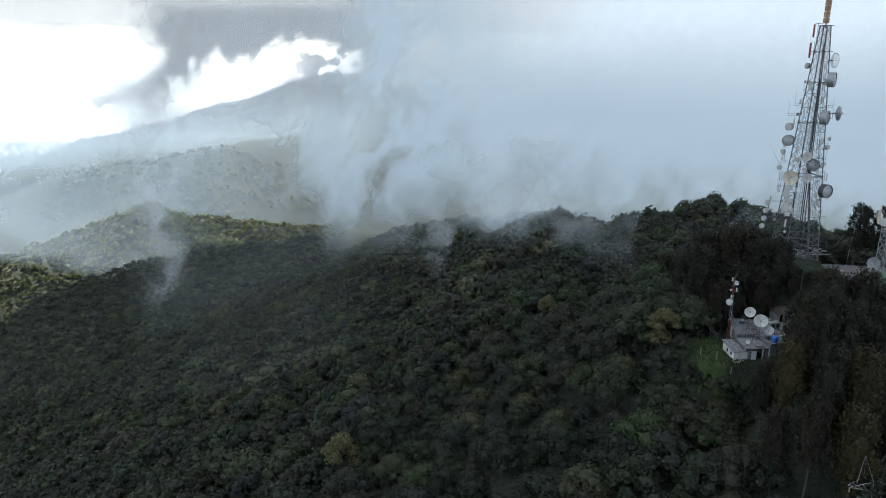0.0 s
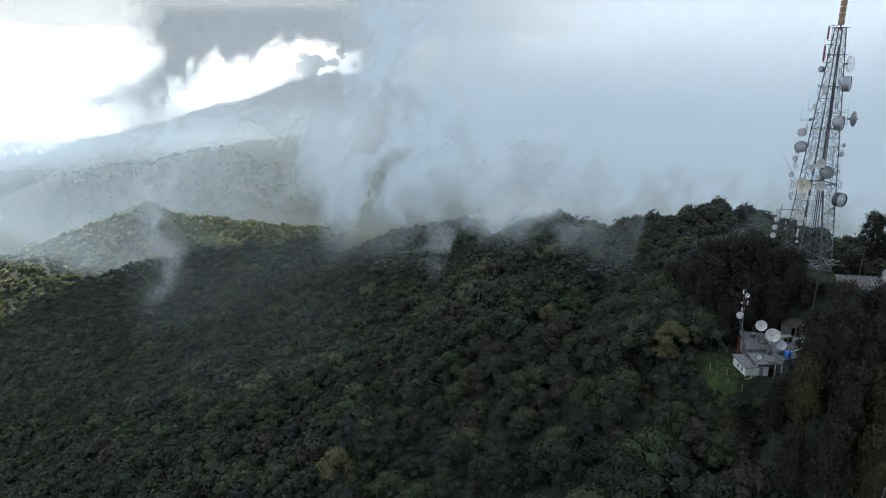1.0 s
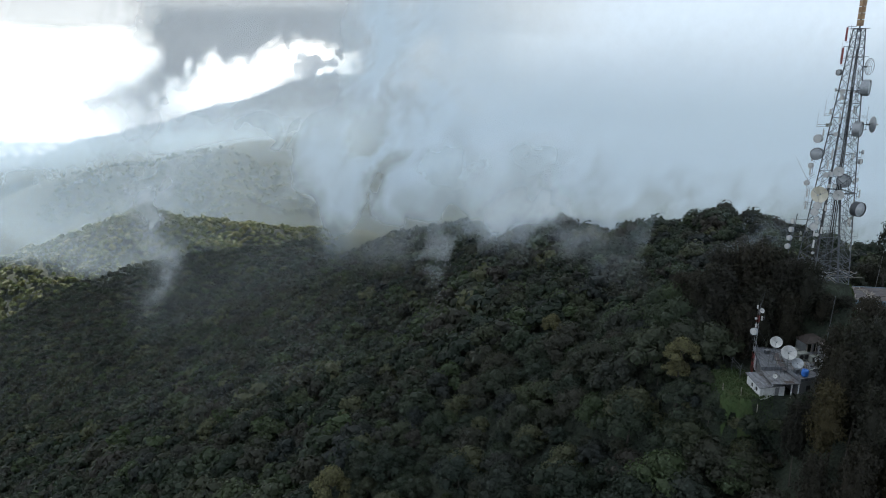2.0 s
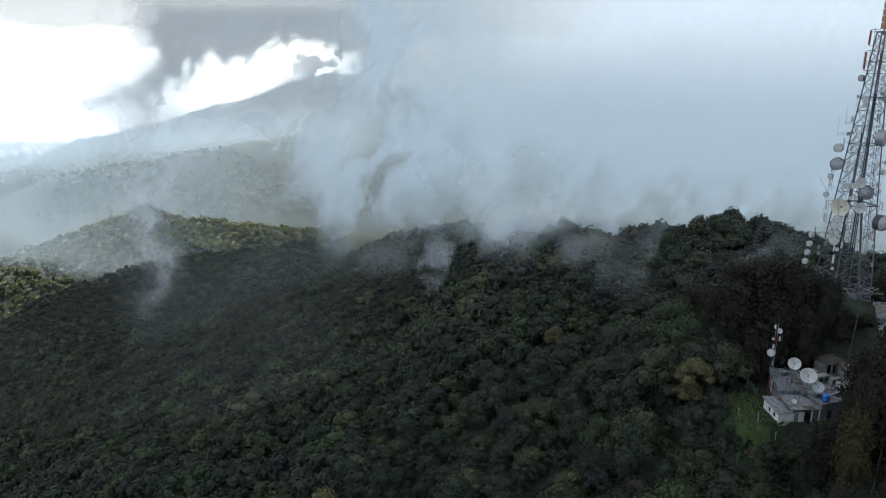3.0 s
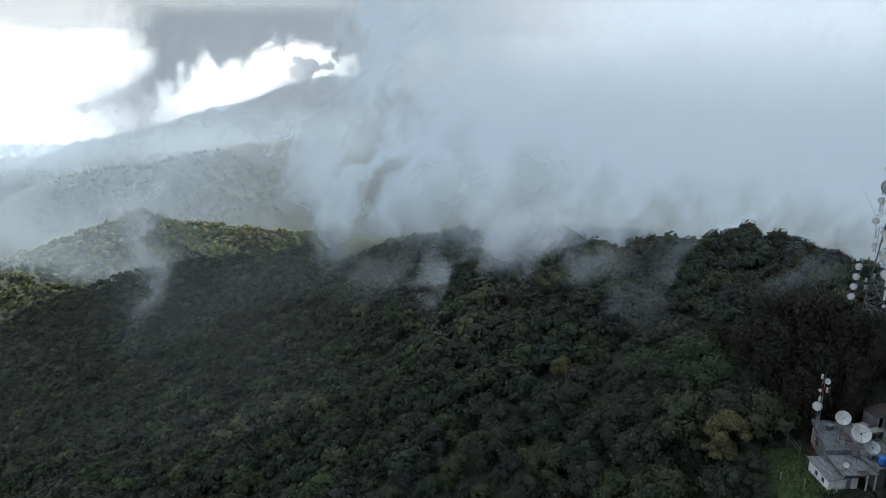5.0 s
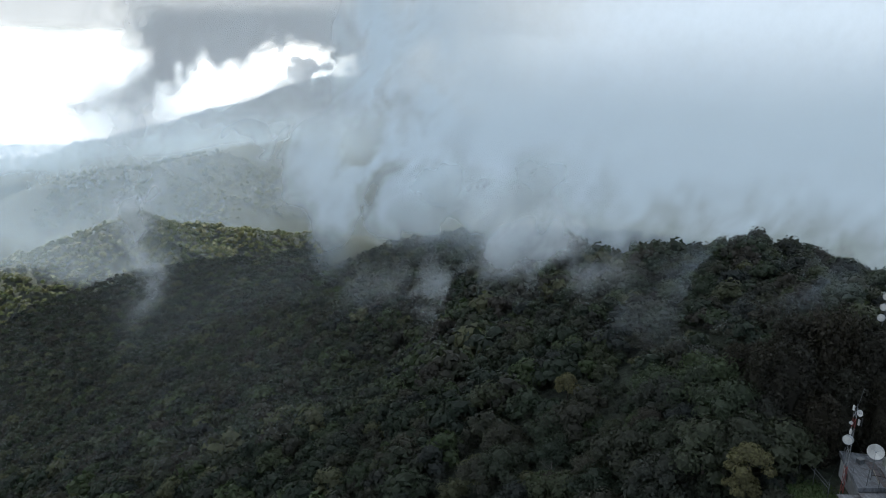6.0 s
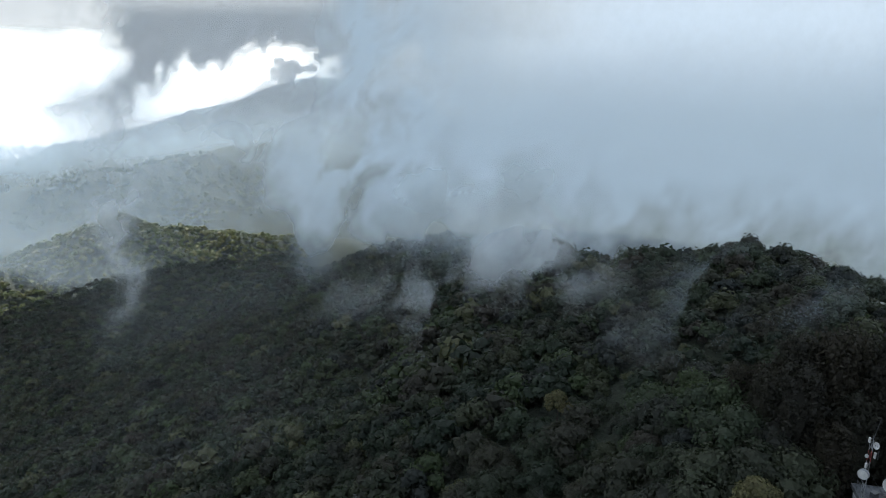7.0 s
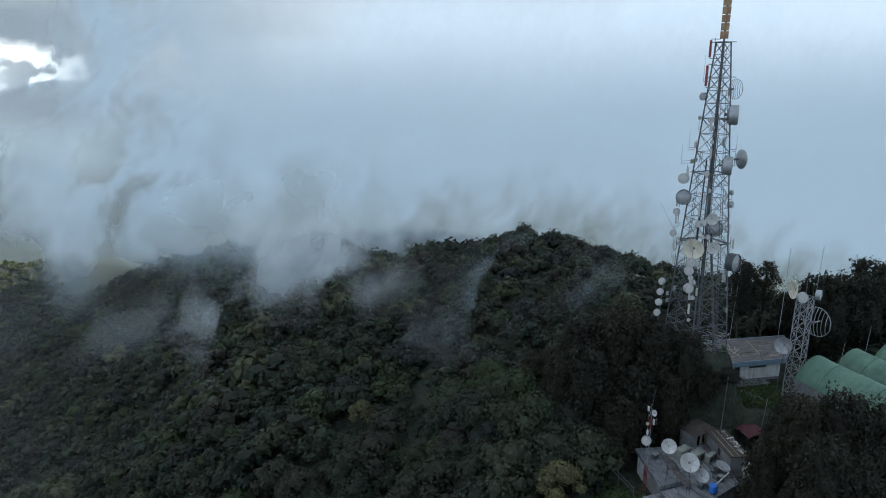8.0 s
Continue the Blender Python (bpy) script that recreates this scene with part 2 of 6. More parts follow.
def land(x, y):
    x, y = np.asarray(x, float), np.asarray(y, float)
    cx, cy = np.clip(x, -620, 140), np.clip(y, 45, 1000)
    u, v = cx / 300, (cy - 200) / 300
    z, k = 0.0, 0
    for i in range(6):
        for j in range(6 - i):
            z = z + HILL_NEAR[k] * u ** i * v ** j
            k += 1
    # falls away past its edges and behind the crest
    z = z - 0.45 * np.hypot(x - cx, y - cy)
    crest = np.interp(x, CREST_X, CREST_Y)
    over = np.maximum(0, y - crest)
    z = z - 0.004 * over ** 2 / (1 + over / 120)
    # the wooded spur on the lower side breaks off steeply behind its crest
    west = smooth(-60, -200, x)
    z = z + west * (np.interp(x, CREST_X, CREST_LIFT) * smooth(0.45, 1.0, y / crest) - 1.1 * (np.sqrt(over * over + 225) - 15))
    right = np.maximum(0, x - 88) * smooth(125, 160, y)
    z = z - 0.02 * right ** 2 / (1 + right / 25)
    z = z + 16 * smooth(480, 850, y) * smooth(60, -180, x) - 7 * np.exp(-((x - 66) / 45) ** 2 - ((y - 295) / 50) ** 2)
    z = z + 28 * np.exp(-((x + 25) / 80) ** 2 - ((y - 525) / 105) ** 2) + 11 * np.exp(-((x - 35) / 40) ** 2 - ((y - 330) / 60) ** 2) + 13 * np.exp(-((x - 42) / 14) ** 2 - ((y - 128) / 18) ** 2) + 9 * np.exp(-((x - 58) / 9) ** 2 - ((y - 94) / 8) ** 2) - 15 * np.exp(-((x + 32) / 42) ** 2 - ((y - 295) / 62) ** 2)
    z = z + 5 * np.exp(-((x - 97) / 16) ** 2 - ((y - 240) / 16) ** 2) + 3.0 * fbm(x, y, 70, 3, 3)
    for px, py, pz, r0, r1 in PADS:
        w = 1 - smooth(r0, r1, np.hypot(x - px, y - py))
        z = z * (1 - w) + pz * w
    floor_z = -455 + 10 * fbm(x, y, 600, 9, 2)
    z = np.maximum(z, floor_z)
    for crest_line, slope in FAR_RIDGES:
        far = ridge_height(x, y, crest_line, slope) + (14 + 8 * smooth(1300, 2000, y)) * fbm(x, y, 260, 5, 4) * smooth(900, 1300, y)
        z = np.maximum(z, far)
    return z


def mesh_object(name, verts, faces, material, smooth_faces=False):
    me = bpy.data.meshes.new(name)
    me.from_pydata(verts, [], faces)
    me.materials.append(material)
    if smooth_faces:
        me.polygons.foreach_set("use_smooth", np.ones(len(me.polygons), bool))
    me.update()
    return new(name, me)


def quad_mesh(name, verts, quads, material, smooth_faces=True):
    """A mesh from arrays of corners and quads (or triangles)."""
    me = bpy.data.meshes.new(name)
    k = quads.shape[1]
    me.vertices.add(len(verts))
    me.vertices.foreach_set("co", np.ascontiguousarray(verts, np.float32).ravel())
    me.loops.add(quads.size)
    me.loops.foreach_set("vertex_index", np.ascontiguousarray(quads, np.int32).ravel())
    me.polygons.add(len(quads))
    me.polygons.foreach_set("loop_start", np.arange(0, quads.size, k, dtype=np.int32))
    me.polygons.foreach_set("use_smooth", np.full(len(quads), smooth_faces))
    me.materials.append(material)
    me.update(calc_edges=True)
    return me


def grid_faces(nu, nv, wrap=False):
    i, j = np.meshgrid(np.arange(nu if wrap else nu - 1), np.arange(nv - 1), indexing="ij")
    i2 = (i + 1) % nu
    return np.stack([i * nv + j, i2 * nv + j, i2 * nv + j + 1, i * nv + j + 1], -1).reshape(-1, 4)


front = np.arange(-50, 50, 0.3)
back = np.arange(50, 310, 4.0)
az = np.radians(np.concatenate([front, back]))
rad = np.concatenate([[0.5], 25 * 1.026 ** np.arange(0, 206)])
A, R = np.meshgrid(az, rad, indexing="ij")
gx, gy = R * np.sin(A), R * np.cos(A)
gz = land(gx, gy)
ground = new("ground", quad_mesh("ground", np.stack([gx, gy, gz], -1).reshape(-1, 3), grid_faces(len(az), len(rad), True)[:, ::-1], M_GROUND))
tagged(ground, "dark green mountainside falling to a hazy valley", "ground", kind="structure")


# ---- drifting mist and haze ----
# camera eye at 3.5 s, from which the mist is laid out
MIST_X, MIST_Y, MIST_Z = 0.4, 21.0, 54.0


def mist_sheet(name, depth, a0, a1, e0, e1, step, thick, material, label, clear=6.0, keep=0.004):
    """A curved veil of mist. Its thickness is a function of bearing and slope from the camera's eye at 3.5 s, fitted to
    that view.
    """
    nu, nv = int((a1 - a0) / step) + 1, int((e1 - e0) / step) + 1
    A_, E_ = np.meshgrid(np.linspace(a0, a1, nu), np.linspace(e0, e1, nv), indexing="ij")
    D = depth * (1 + 0.03 * fbm(A_, E_, 0.3, 21, 2) + 0.10 * (A_ - 0.2) ** 2)
    X, Y, Z = MIST_X + A_ * D, MIST_Y + D, MIST_Z + E_ * D
    T = thick(A_, E_)
    T = np.clip(T * smooth(0, clear, Z - land(X, Y) - 5), 0, 1)
    T = T * smooth(0, 0.05, A_ - a0) * smooth(0, 0.05, a1 - A_) * smooth(0, 0.05, e1 - E_) * smooth(0, 0.08, E_ - e0)
    quads = grid_faces(nu, nv)
    t = T.reshape(-1)
    quads = quads[t[quads].max(1) > keep]
    used, inv = np.unique(quads, return_inverse=True)
    me = quad_mesh(name, np.stack([X, Y, Z], -1).reshape(-1, 3)[used], inv.reshape(-1, 4), material)
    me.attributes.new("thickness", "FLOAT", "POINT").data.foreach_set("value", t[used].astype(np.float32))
    return tagged(new(name, me), label, "cloud", kind="stuff")


def rag(a, e, s, seed, lean=0.35, octaves=4):
    """Torn, streaming structure of cloud: noise warped by noise, drawn out along the slope of the wind."""
    wa = a + 0.6 * s * fbm(a, e, s * 1.6, seed + 7, 3)
    we = e + 0.6 * s * fbm(a + 5, e, s * 1.6, seed + 9, 3)
    return fbm(wa - lean * we, we * 0.7, s, seed, octaves)


def blob(a, e, a0, e0, ra, re_):
    return np.exp(-((a - a0) / ra) ** 2 - ((e - e0) / re_) ** 2)


def stream(a, e, line, warp):
    """A wisp along a line of (bearing, slope, half width, strength) from its foot upwards."""
    es = [p[1] for p in line]
    mid, w, k = (np.interp(e + 0 * a, es, [p[i] for p in line]) for i in (0, 2, 3))
    return k * np.exp(-((a - mid - 0.5 * w * warp) / w) ** 2)


def thin(t, most=0.24):
    """Keeps one veil of a drift see-through; a drift has several."""
    return most * (1 - np.exp(-np.maximum(t, 0) / most))


def thick_near(a, e):
    r, q = rag(a, e, 0.04, 41), rag(a, e, 0.11, 42)
    warp = 2.4 * q + 0.9 * r
    t = stream(a, e, ((-0.022, -0.390, 0.010, 0.0), (-0.026, -0.355, 0.014, 0.10), (-0.028, -0.327, 0.020, 0.20), (-0.014, -0.300, 0.034, 0.36), (0.010, -0.272, 0.046, 0.42), (0.034, -0.240, 0.055, 0.34), (0.06, -0.19, 0.06, 0.0)), warp)
    t = t + stream(a, e, ((0.115, -0.32, 0.02, 0.0), (0.108, -0.285, 0.036, 0.22), (0.095, -0.245, 0.055, 0.42), (0.085, -0.19, 0.07, 0.34), (0.08, -0.12, 0.07, 0.0)), warp)
    t = t + 0.12 * blob(a, e, 0.20, -0.27, 0.06, 0.03) + 0.10 * blob(a, e, -0.13, -0.29, 0.10, 0.03)
    veil = 0.022 * (1 - smooth(-0.30, 0.02, a)) * (1 + 0.6 * q)
    return thin(0.98 * t * np.clip(0.7 + 1.8 * r + 1.1 * q, 0, 1.6) + veil, 0.42)


def thick_ridge(a, e):
    r, q = rag(a, e, 0.045, 45), rag(a, e, 0.12, 47)
    warp = 2.4 * q + 0.9 * r
    t = stream(a, e, ((0.345, -0.390, 0.014, 0.0), (0.348, -0.345, 0.026, 0.14), (0.350, -0.285, 0.040, 0.24), (0.37, -0.24, 0.055, 0.26), (0.40, -0.19, 0.06, 0.0)), warp)
    t = t + 0.24 * blob(a, e, 0.445, -0.265, 0.085, 0.030) + 0.08 * blob(a, e, 0.27, -0.32, 0.07, 0.035)
    return thin(1.15 * t * np.clip(0.6 + 1.9 * r + 1.4 * q, 0, 1.6), 0.32)


def thick_mid(a, e):
    r, q = rag(a, e, 0.06, 71), rag(a, e, 0.16, 73)
    base = np.interp(a, (-0.28, -0.18, -0.10, -0.04, 0.00, 0.05, 0.09, 0.13, 0.17, 0.25, 0.33, 0.42, 0.52, 0.60, 0.75, 1.6),
                     (-0.15, -0.17, -0.19, -0.225, -0.240, -0.26, -0.272, -0.265, -0.240, -0.228, -0.235, -0.225, -0.245, -0.28, -0.40, -0.6))
    h = e - base + 0.045 * r + 0.045 * q
    t = smooth(-0.05, 0.17, h) * np.interp(a, (-0.3, -0.15, 0.0, 0.15, 0.5), (0.0, 0.30, 0.56, 0.60, 0.60))
    inner = 1 + (0.8 * r + 0.8 * q) * (1 - smooth(0.04, 0.18, h)) * (1 - 0.8 * smooth(0.12, 0.35, a))
    return thin(t * np.clip(inner, 0.1, 1.3) * (1 - smooth(-0.17, -0.02, e)) * (1 - 0.8 * smooth(0.12, 0.3, a)), 0.40)


def thick_bank(a, e):
    r, q = rag(a, e, 0.055, 53), rag(a, e, 0.14, 57)
    base = np.interp(a, (-0.50, -0.43, -0.40, -0.375, -0.34, -0.31, -0.285, -0.255, -0.225, -0.195, -0.165, -0.13, -0.09, -0.04, 0.03, 0.15, 0.6, 1.7),
                     (-0.06, -0.11, -0.165, -0.155, -0.125, -0.165, -0.18, -0.165, -0.20, -0.25, -0.245, -0.235, -0.235, -0.235, -0.24, -0.242, -0.32, -0.6))
    h = e - base + 0.050 * r + 0.045 * q
    amount = np.interp(a, (-0.50, -0.43, -0.37, -0.30, -0.20, -0.08, 0.04), (0.0, 0.16, 0.46, 0.64, 0.80, 0.95, 1.0))
    right = smooth(-0.14, 0.06, a)
    holes = np.clip(0.86 + (1.9 * r + 1.1 * q) * (1 - 0.6 * smooth(0.08, 0.24, h)), 0.45, 1.12)
    t = amount * smooth(-0.06, 0.15, h) * (holes * (1 - right) + right)
    over_left = smooth(-0.12, -0.03, e + 0.06 * q) * (1 - smooth(-0.20, -0.04, a + 0.15 * q))
    veil = 0.035 * (1 - smooth(-0.2, 0.0, a)) * (1 - smooth(-0.30, -0.20, e))
    return t * (1 - 0.9 * over_left) * (1 - 0.55 * smooth(-0.09, 0.14, e) * smooth(-0.14, 0.15, a)) + veil


def column(a, e, r, q, f):
    """The column that rises from the wooded spur."""
    foot = stream(a, e, ((-0.500, -0.412, 0.010, 0.0), (-0.492, -0.380, 0.016, 0.14), (-0.470, -0.34, 0.016, 0.20), (-0.455, -0.31, 0.016, 0.34), (-0.458, -0.265, 0.022, 0.50), (-0.474, -0.20, 0.032, 0.56), (-0.478, -0.15, 0.042, 0.50), (-0.46, -0.10, 0.065, 0.42), (-0.45, -0.04, 0.07, 0.30)), 1.8 * q + 1.0 * r)
    return foot * np.clip(0.85 + 1.7 * r + 0.6 * f, 0.1, 1.5)


def thick_column(a, e):
    r, q, f = rag(a, e, 0.05, 59), rag(a, e, 0.14, 61), rag(a, e, 0.018, 63)
    veil = np.interp(a, (-0.62, -0.50, -0.42, -0.33, -0.25, -0.12, 0.1), (0.0, 0.06, 0.16, 0.28, 0.44, 0.60, 0.60)) * smooth(-0.19, -0.06, e + 0.09 * r + 0.06 * q) * np.clip(0.85 + 1.5 * r, 0.05, 1.3)
    t = np.maximum(column(a, e, r, q, f), thin(veil, 0.22) * (1 - open_sky(a, e, r, q, f)))
    return thin(t * (1 - smooth(-0.02, 0.2, a)), 0.38)


def thick_column_back(a, e):
    r, q, f = rag(a, e, 0.05, 59), rag(a, e, 0.14, 61), rag(a, e, 0.018, 65)
    return thin(column(a, e, r, q, f), 0.38)


def thick_near_back(a, e):
    return thick_near(a, e) * (0.7 + 1.6 * np.clip(rag(a, e, 0.05, 48), -0.4, 0.4)) * smooth(-0.20, -0.08, a)


def open_sky(a, e, r, q, f):
    """1 where the cloud is torn open over the far ridge."""
    gap = np.interp(a, (-0.445, -0.425, -0.40, -0.375, -0.345, -0.30, -0.25, -0.19, -0.145, -0.125), (-0.060, -0.050, -0.030, -0.016, -0.006, 0.010, 0.026, 0.030, 0.014, -0.03))
    low = np.interp(a, (-0.445, -0.40, -0.335, -0.24, -0.18, -0.12), (-0.060, -0.058, -0.048, -0.020, -0.012, -0.012))
    edge = 0.026 * r + 0.020 * q + 0.008 * f
    t = smooth(-0.014, 0.012, gap - e - 1.2 * edge) * smooth(-0.016, 0.006, e - low + 0.6 * edge) * smooth(-0.46, -0.43, a) * (1 - smooth(-0.175, -0.115, a + 2.2 * edge))
    return t * (1 - 0.9 * smooth(0.05, 0.22, f + 0.6 * r) * smooth(-0.30, -0.20, a))


def thick_rags(a, e):
    """Torn dark cloud between the two breaks and over the far ridge."""
    r, q, f = rag(a, e, 0.045, 59), rag(a, e, 0.14, 61), rag(a, e, 0.018, 63)
    left = np.interp(e, (-0.11, -0.085, -0.062, -0.048, -0.022, 0.01, 0.055), (-0.49, -0.515, -0.545, -0.56, -0.50, -0.475, -0.475))
    edge = 0.026 * r + 0.020 * q + 0.008 * f
    dark = smooth(-0.03, 0.035, a - left + 1.3 * edge) * smooth(-0.125, -0.03, e + edge + 0.02 * q)
    return 0.98 * dark * (1 - open_sky(a, e, r, q, f)) * (1 - 0.8 * smooth(-0.16, 0.02, a))


def thick_haze(a, e):
    return 0.12 * (1 - smooth(-0.50, -0.30, a)) * (1 - 0.6 * smooth(-0.06, 0.02, e)) * (1 + 1.3 * smooth(-0.5, -0.72, a))


def thick_far(a, e):
    return (0.30 + 0.08 * smooth(-0.3, -0.12, e)) * (1 - 0.62 * smooth(-0.46, -0.24, a) * (1 - 0.6 * smooth(-0.13, -0.05, e))) * (1 - smooth(-0.2, 0.0, a)) * (1 - 0.75 * smooth(-0.01, 0.05, e))


def cloud_deck():
    """Low cloud over the ridge; its far lip hangs down before the bright break in the sky. Behind the lip it is out of
    view, added to shade the forest.
    """
    xs, vs = np.linspace(-1500, 900, 150), np.linspace(0, 1, 60)
    X, V = np.meshgrid(xs, vs, indexing="ij")
    drop = smooth(0.0, 0.78, V)
    # the lip is moved farther out so its shadow covers the hollow behind the spur
    out = 700 * smooth(-720, -540, X) * (1 - V)
    Y = 1040 - 520 * V + out + 30 * fbm(X, V * 320, 200, 61, 3)
    Z = 98 + 270 * drop + 0.0436 * out + 14 * fbm(X, V * 500, 160, 63, 4)
    lip = V + 0.08 * fbm(X, V * 180, 140, 65, 4)
    T = smooth(0.0, 0.14, lip) * smooth(0, 0.05, (X + 1500) / 2400) * (1 - smooth(60, 420, X) * (1 - smooth(0.15, 0.45, V)))
    T = 0.97 * T
    quads = grid_faces(len(xs), len(vs))
    t = T.reshape(-1)
    quads = quads[t[quads].max(1) > 0.02]
    used, inv = np.unique(quads, return_inverse=True)
    me = quad_mesh("cloud_deck", np.stack([X, Y, Z], -1).reshape(-1, 3)[used], inv.reshape(-1, 4), M_CLOUD)
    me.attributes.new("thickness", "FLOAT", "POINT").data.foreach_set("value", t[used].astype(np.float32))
    tagged(new("cloud_deck", me), "dark grey cloud deck hanging over the ridge", "cloud", kind="stuff")
    # unseen cover overhead, added to block sun over the forest and pass soft daylight
    X, Y = np.meshgrid(np.linspace(-1500, 900, 50), np.linspace(-560, 560, 40), indexing="ij")
    Z = 372 + 10 * fbm(X, Y, 160, 64, 3)
    t = (0.96 + 0.03 * fbm(X, Y, 240, 66, 3)).reshape(-1)
    me = quad_mesh("cloud_cover", np.stack([X, Y, Z], -1).reshape(-1, 3), grid_faces(50, 40), M_COVER)
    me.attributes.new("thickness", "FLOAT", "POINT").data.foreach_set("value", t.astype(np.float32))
    tagged(new("cloud_cover", me), "unseen pale cloud cover added to filter light on the wooded mountain", "cloud", kind="stuff")


cloud_deck()
mist_sheet("mist_wisp", 134, 0.20, 0.62, -0.42, -0.12, 0.004, thick_ridge, M_BLUEMIST, "thin blue-grey mist drifting before the ridge", 4)
mist_sheet("mist_wisp", 180, -1.0, 0.40, -0.64, -0.05, 0.0045, thick_near, M_MIST, "thin torn wisps of white mist over the forest", 5)
mist_sheet("mist_wisp", 205, -0.12, 0.30, -0.42, -0.05, 0.004, thick_near_back, M_MIST, "thin torn wisps of white mist over the forest", 5)
mist_sheet("mist_bank", 258, -0.34, 1.75, -0.50, 0.10, 0.005, thick_mid, M_BLUEMIST, "bank of grey-white mist along the wooded ridge", 8)
mist_sheet("mist_bank", 480, -0.56, 1.75, -0.50, 0.24, 0.005, thick_bank, M_BLUEMIST, "torn grey-white mist hanging over the slope", 14)
mist_sheet("mist_column", 560, -0.70, 0.25, -0.44, 0.20, 0.0042, thick_column, M_MIST, "column of mist rising from the wooded spur", 8)
mist_sheet("mist_column", 600, -0.62, -0.30, -0.42, 0.02, 0.004, thick_column_back, M_MIST, "column of mist rising from the wooded spur", 8)
mist_sheet("cloud_rag", 790, -0.66, 0.10, -0.16, 0.12, 0.003, thick_rags, M_CLOUD, "torn dark grey cloud between two bright breaks")
mist_sheet("haze", 960, -1.1, 0.05, -0.45, 0.2, 0.02, thick_haze, M_HAZE, "pale sunlit haze over the valley", 30)
mist_sheet("haze", 1560, -1.1, 0.05, -0.32, 0.2, 0.02, lambda a, e: 0.75 * thick_far(a, e), M_HAZE, "pale sunlit haze over the valley", 40)
mist_sheet("haze", 2500, -1.1, 0.05, -0.22, 0.2, 0.02, lambda a, e: 1.35 * thick_far(a, e), M_HAZE, "pale sunlit haze over the far hills", 60)


# ---- trees ----
def ico(sub):
    bm = bmesh.new()
    bmesh.ops.create_icosphere(bm, subdivisions=sub + 1, radius=1.0)
    v = np.array([p.co for p in bm.verts])
    f = np.array([[p.index for p in q.verts] for q in bm.faces])
    bm.free()
    return v, f


ICO0, ICO1 = ico(0), ico(1)


def crown_arrays(rng, radius, height, lobes, cards, leaf):
    """A domed crown of overlapping lobes, each with a skin of leaf clumps. Its foot is at z = 0."""
    V, F, n0 = [], [], 0
    bv, bf = ICO0
    cs, rs = [], []
    for k in range(lobes):
        ang = k * 2.4 + rng.uniform(-0.5, 0.5)
        rr = radius * (0.0 if k == 0 else 0.80 * math.sqrt((k + rng.uniform(-0.4, 0.4)) / lobes))
        r = radius * (0.46 if k == 0 else rng.uniform(0.24, 0.40) * (1.25 if lobes < 7 else 1.0))
        c = np.array([rr * math.cos(ang), rr * math.sin(ang), height * (0.70 - 0.50 * (rr / radius) ** 2 + rng.uniform(-0.09, 0.07))])
        cs.append(c)
        rs.append(r)
        V.append(bv * np.array([r, r, r * 0.85]) * (1 + 0.12 * rng.standard_normal(len(bv))[:, None]) * 0.68 + c)
        F.append(bf + n0)
        n0 += len(bv)
    cs, rs = np.array(cs), np.array(rs)
    pick = rng.choice(lobes, cards, p=rs ** 2 / (rs ** 2).sum())
    d = rng.standard_normal((cards, 3))
    d[:, 2] = np.abs(d[:, 2]) - 0.3
    d /= np.linalg.norm(d, axis=1)[:, None]
    p = cs[pick] + d * (rs[pick] * rng.uniform(0.84, 1.12, cards))[:, None] * np.array([1, 1, 0.88])
    nrm = d + 0.28 * rng.standard_normal((cards, 3)) + np.array([0, 0, 0.25])
    nrm /= np.linalg.norm(nrm, axis=1)[:, None]
    t = np.cross(nrm, rng.standard_normal((cards, 3)))
    t /= np.linalg.norm(t, axis=1)[:, None] + 1e-9
    b = np.cross(nrm, t)
    sz = leaf * rng.uniform(0.55, 1.25, cards)[:, None]
    tri = np.stack([p + t * sz - nrm * sz * 0.25, p - 0.5 * t * sz + 0.8 * b * sz, p - 0.5 * t * sz - 0.8 * b * sz - nrm * sz * 0.2], 1).reshape(-1, 3)
    V.append(tri)
    F.append(np.arange(cards * 3).reshape(-1, 3) + n0)
    return np.concatenate(V), np.concatenate(F)


def joined(name, shapes, places, material, label, category="trees"):
    """Many far trees in one mesh. places: x, y, z, scale, turn, shape, tint."""
    V, F, T, n0 = [], [], [], 0
    for x, y, z, s, a, k, tint in places:
        v, f = shapes[k]
        ca, sa = math.cos(a) * s, math.sin(a) * s
        w = np.empty_like(v)
        w[:, 0], w[:, 1], w[:, 2] = v[:, 0] * ca - v[:, 1] * sa + x, v[:, 0] * sa + v[:, 1] * ca + y, v[:, 2] * s + z
        V.append(w.astype(np.float32))
        F.append(f + n0)
        T.append(np.full(len(v), tint, np.float32))
        n0 += len(v)
    me = quad_mesh(name, np.concatenate(V), np.concatenate(F), material, False)
    me.attributes.new("tint", "FLOAT", "POINT").data.foreach_set("value", np.concatenate(T))
    return tagged(new(name, me), label, category, kind="stuff")


rng = np.random.default_rng(7)
MID = [crown_arrays(rng, 4.4, 7.6, 10, 320, 0.49) for _ in range(8)]
FAR = [crown_arrays(rng, 4.6, 7.2, 6, 84, 0.86) for _ in range(6)]
LOW = [crown_arrays(rng, 4.8, 7.2, 4, 40, 1.35) for _ in range(6)]
DIST = [crown_arrays(rng, 5.2, 8.0, 2, 18, 2.1) for _ in range(5)]


def in_view(x, y, margin=0.1):
    """True inside the wedge of land that the camera sees, with a margin; trees stand only there."""
    return (x > -(0.66 + margin) * y - 12) & (x < 1.1 * (y - 40) + 50) & ((y < 140) | (x < 128)) & ((y < 330) | (x < 60))


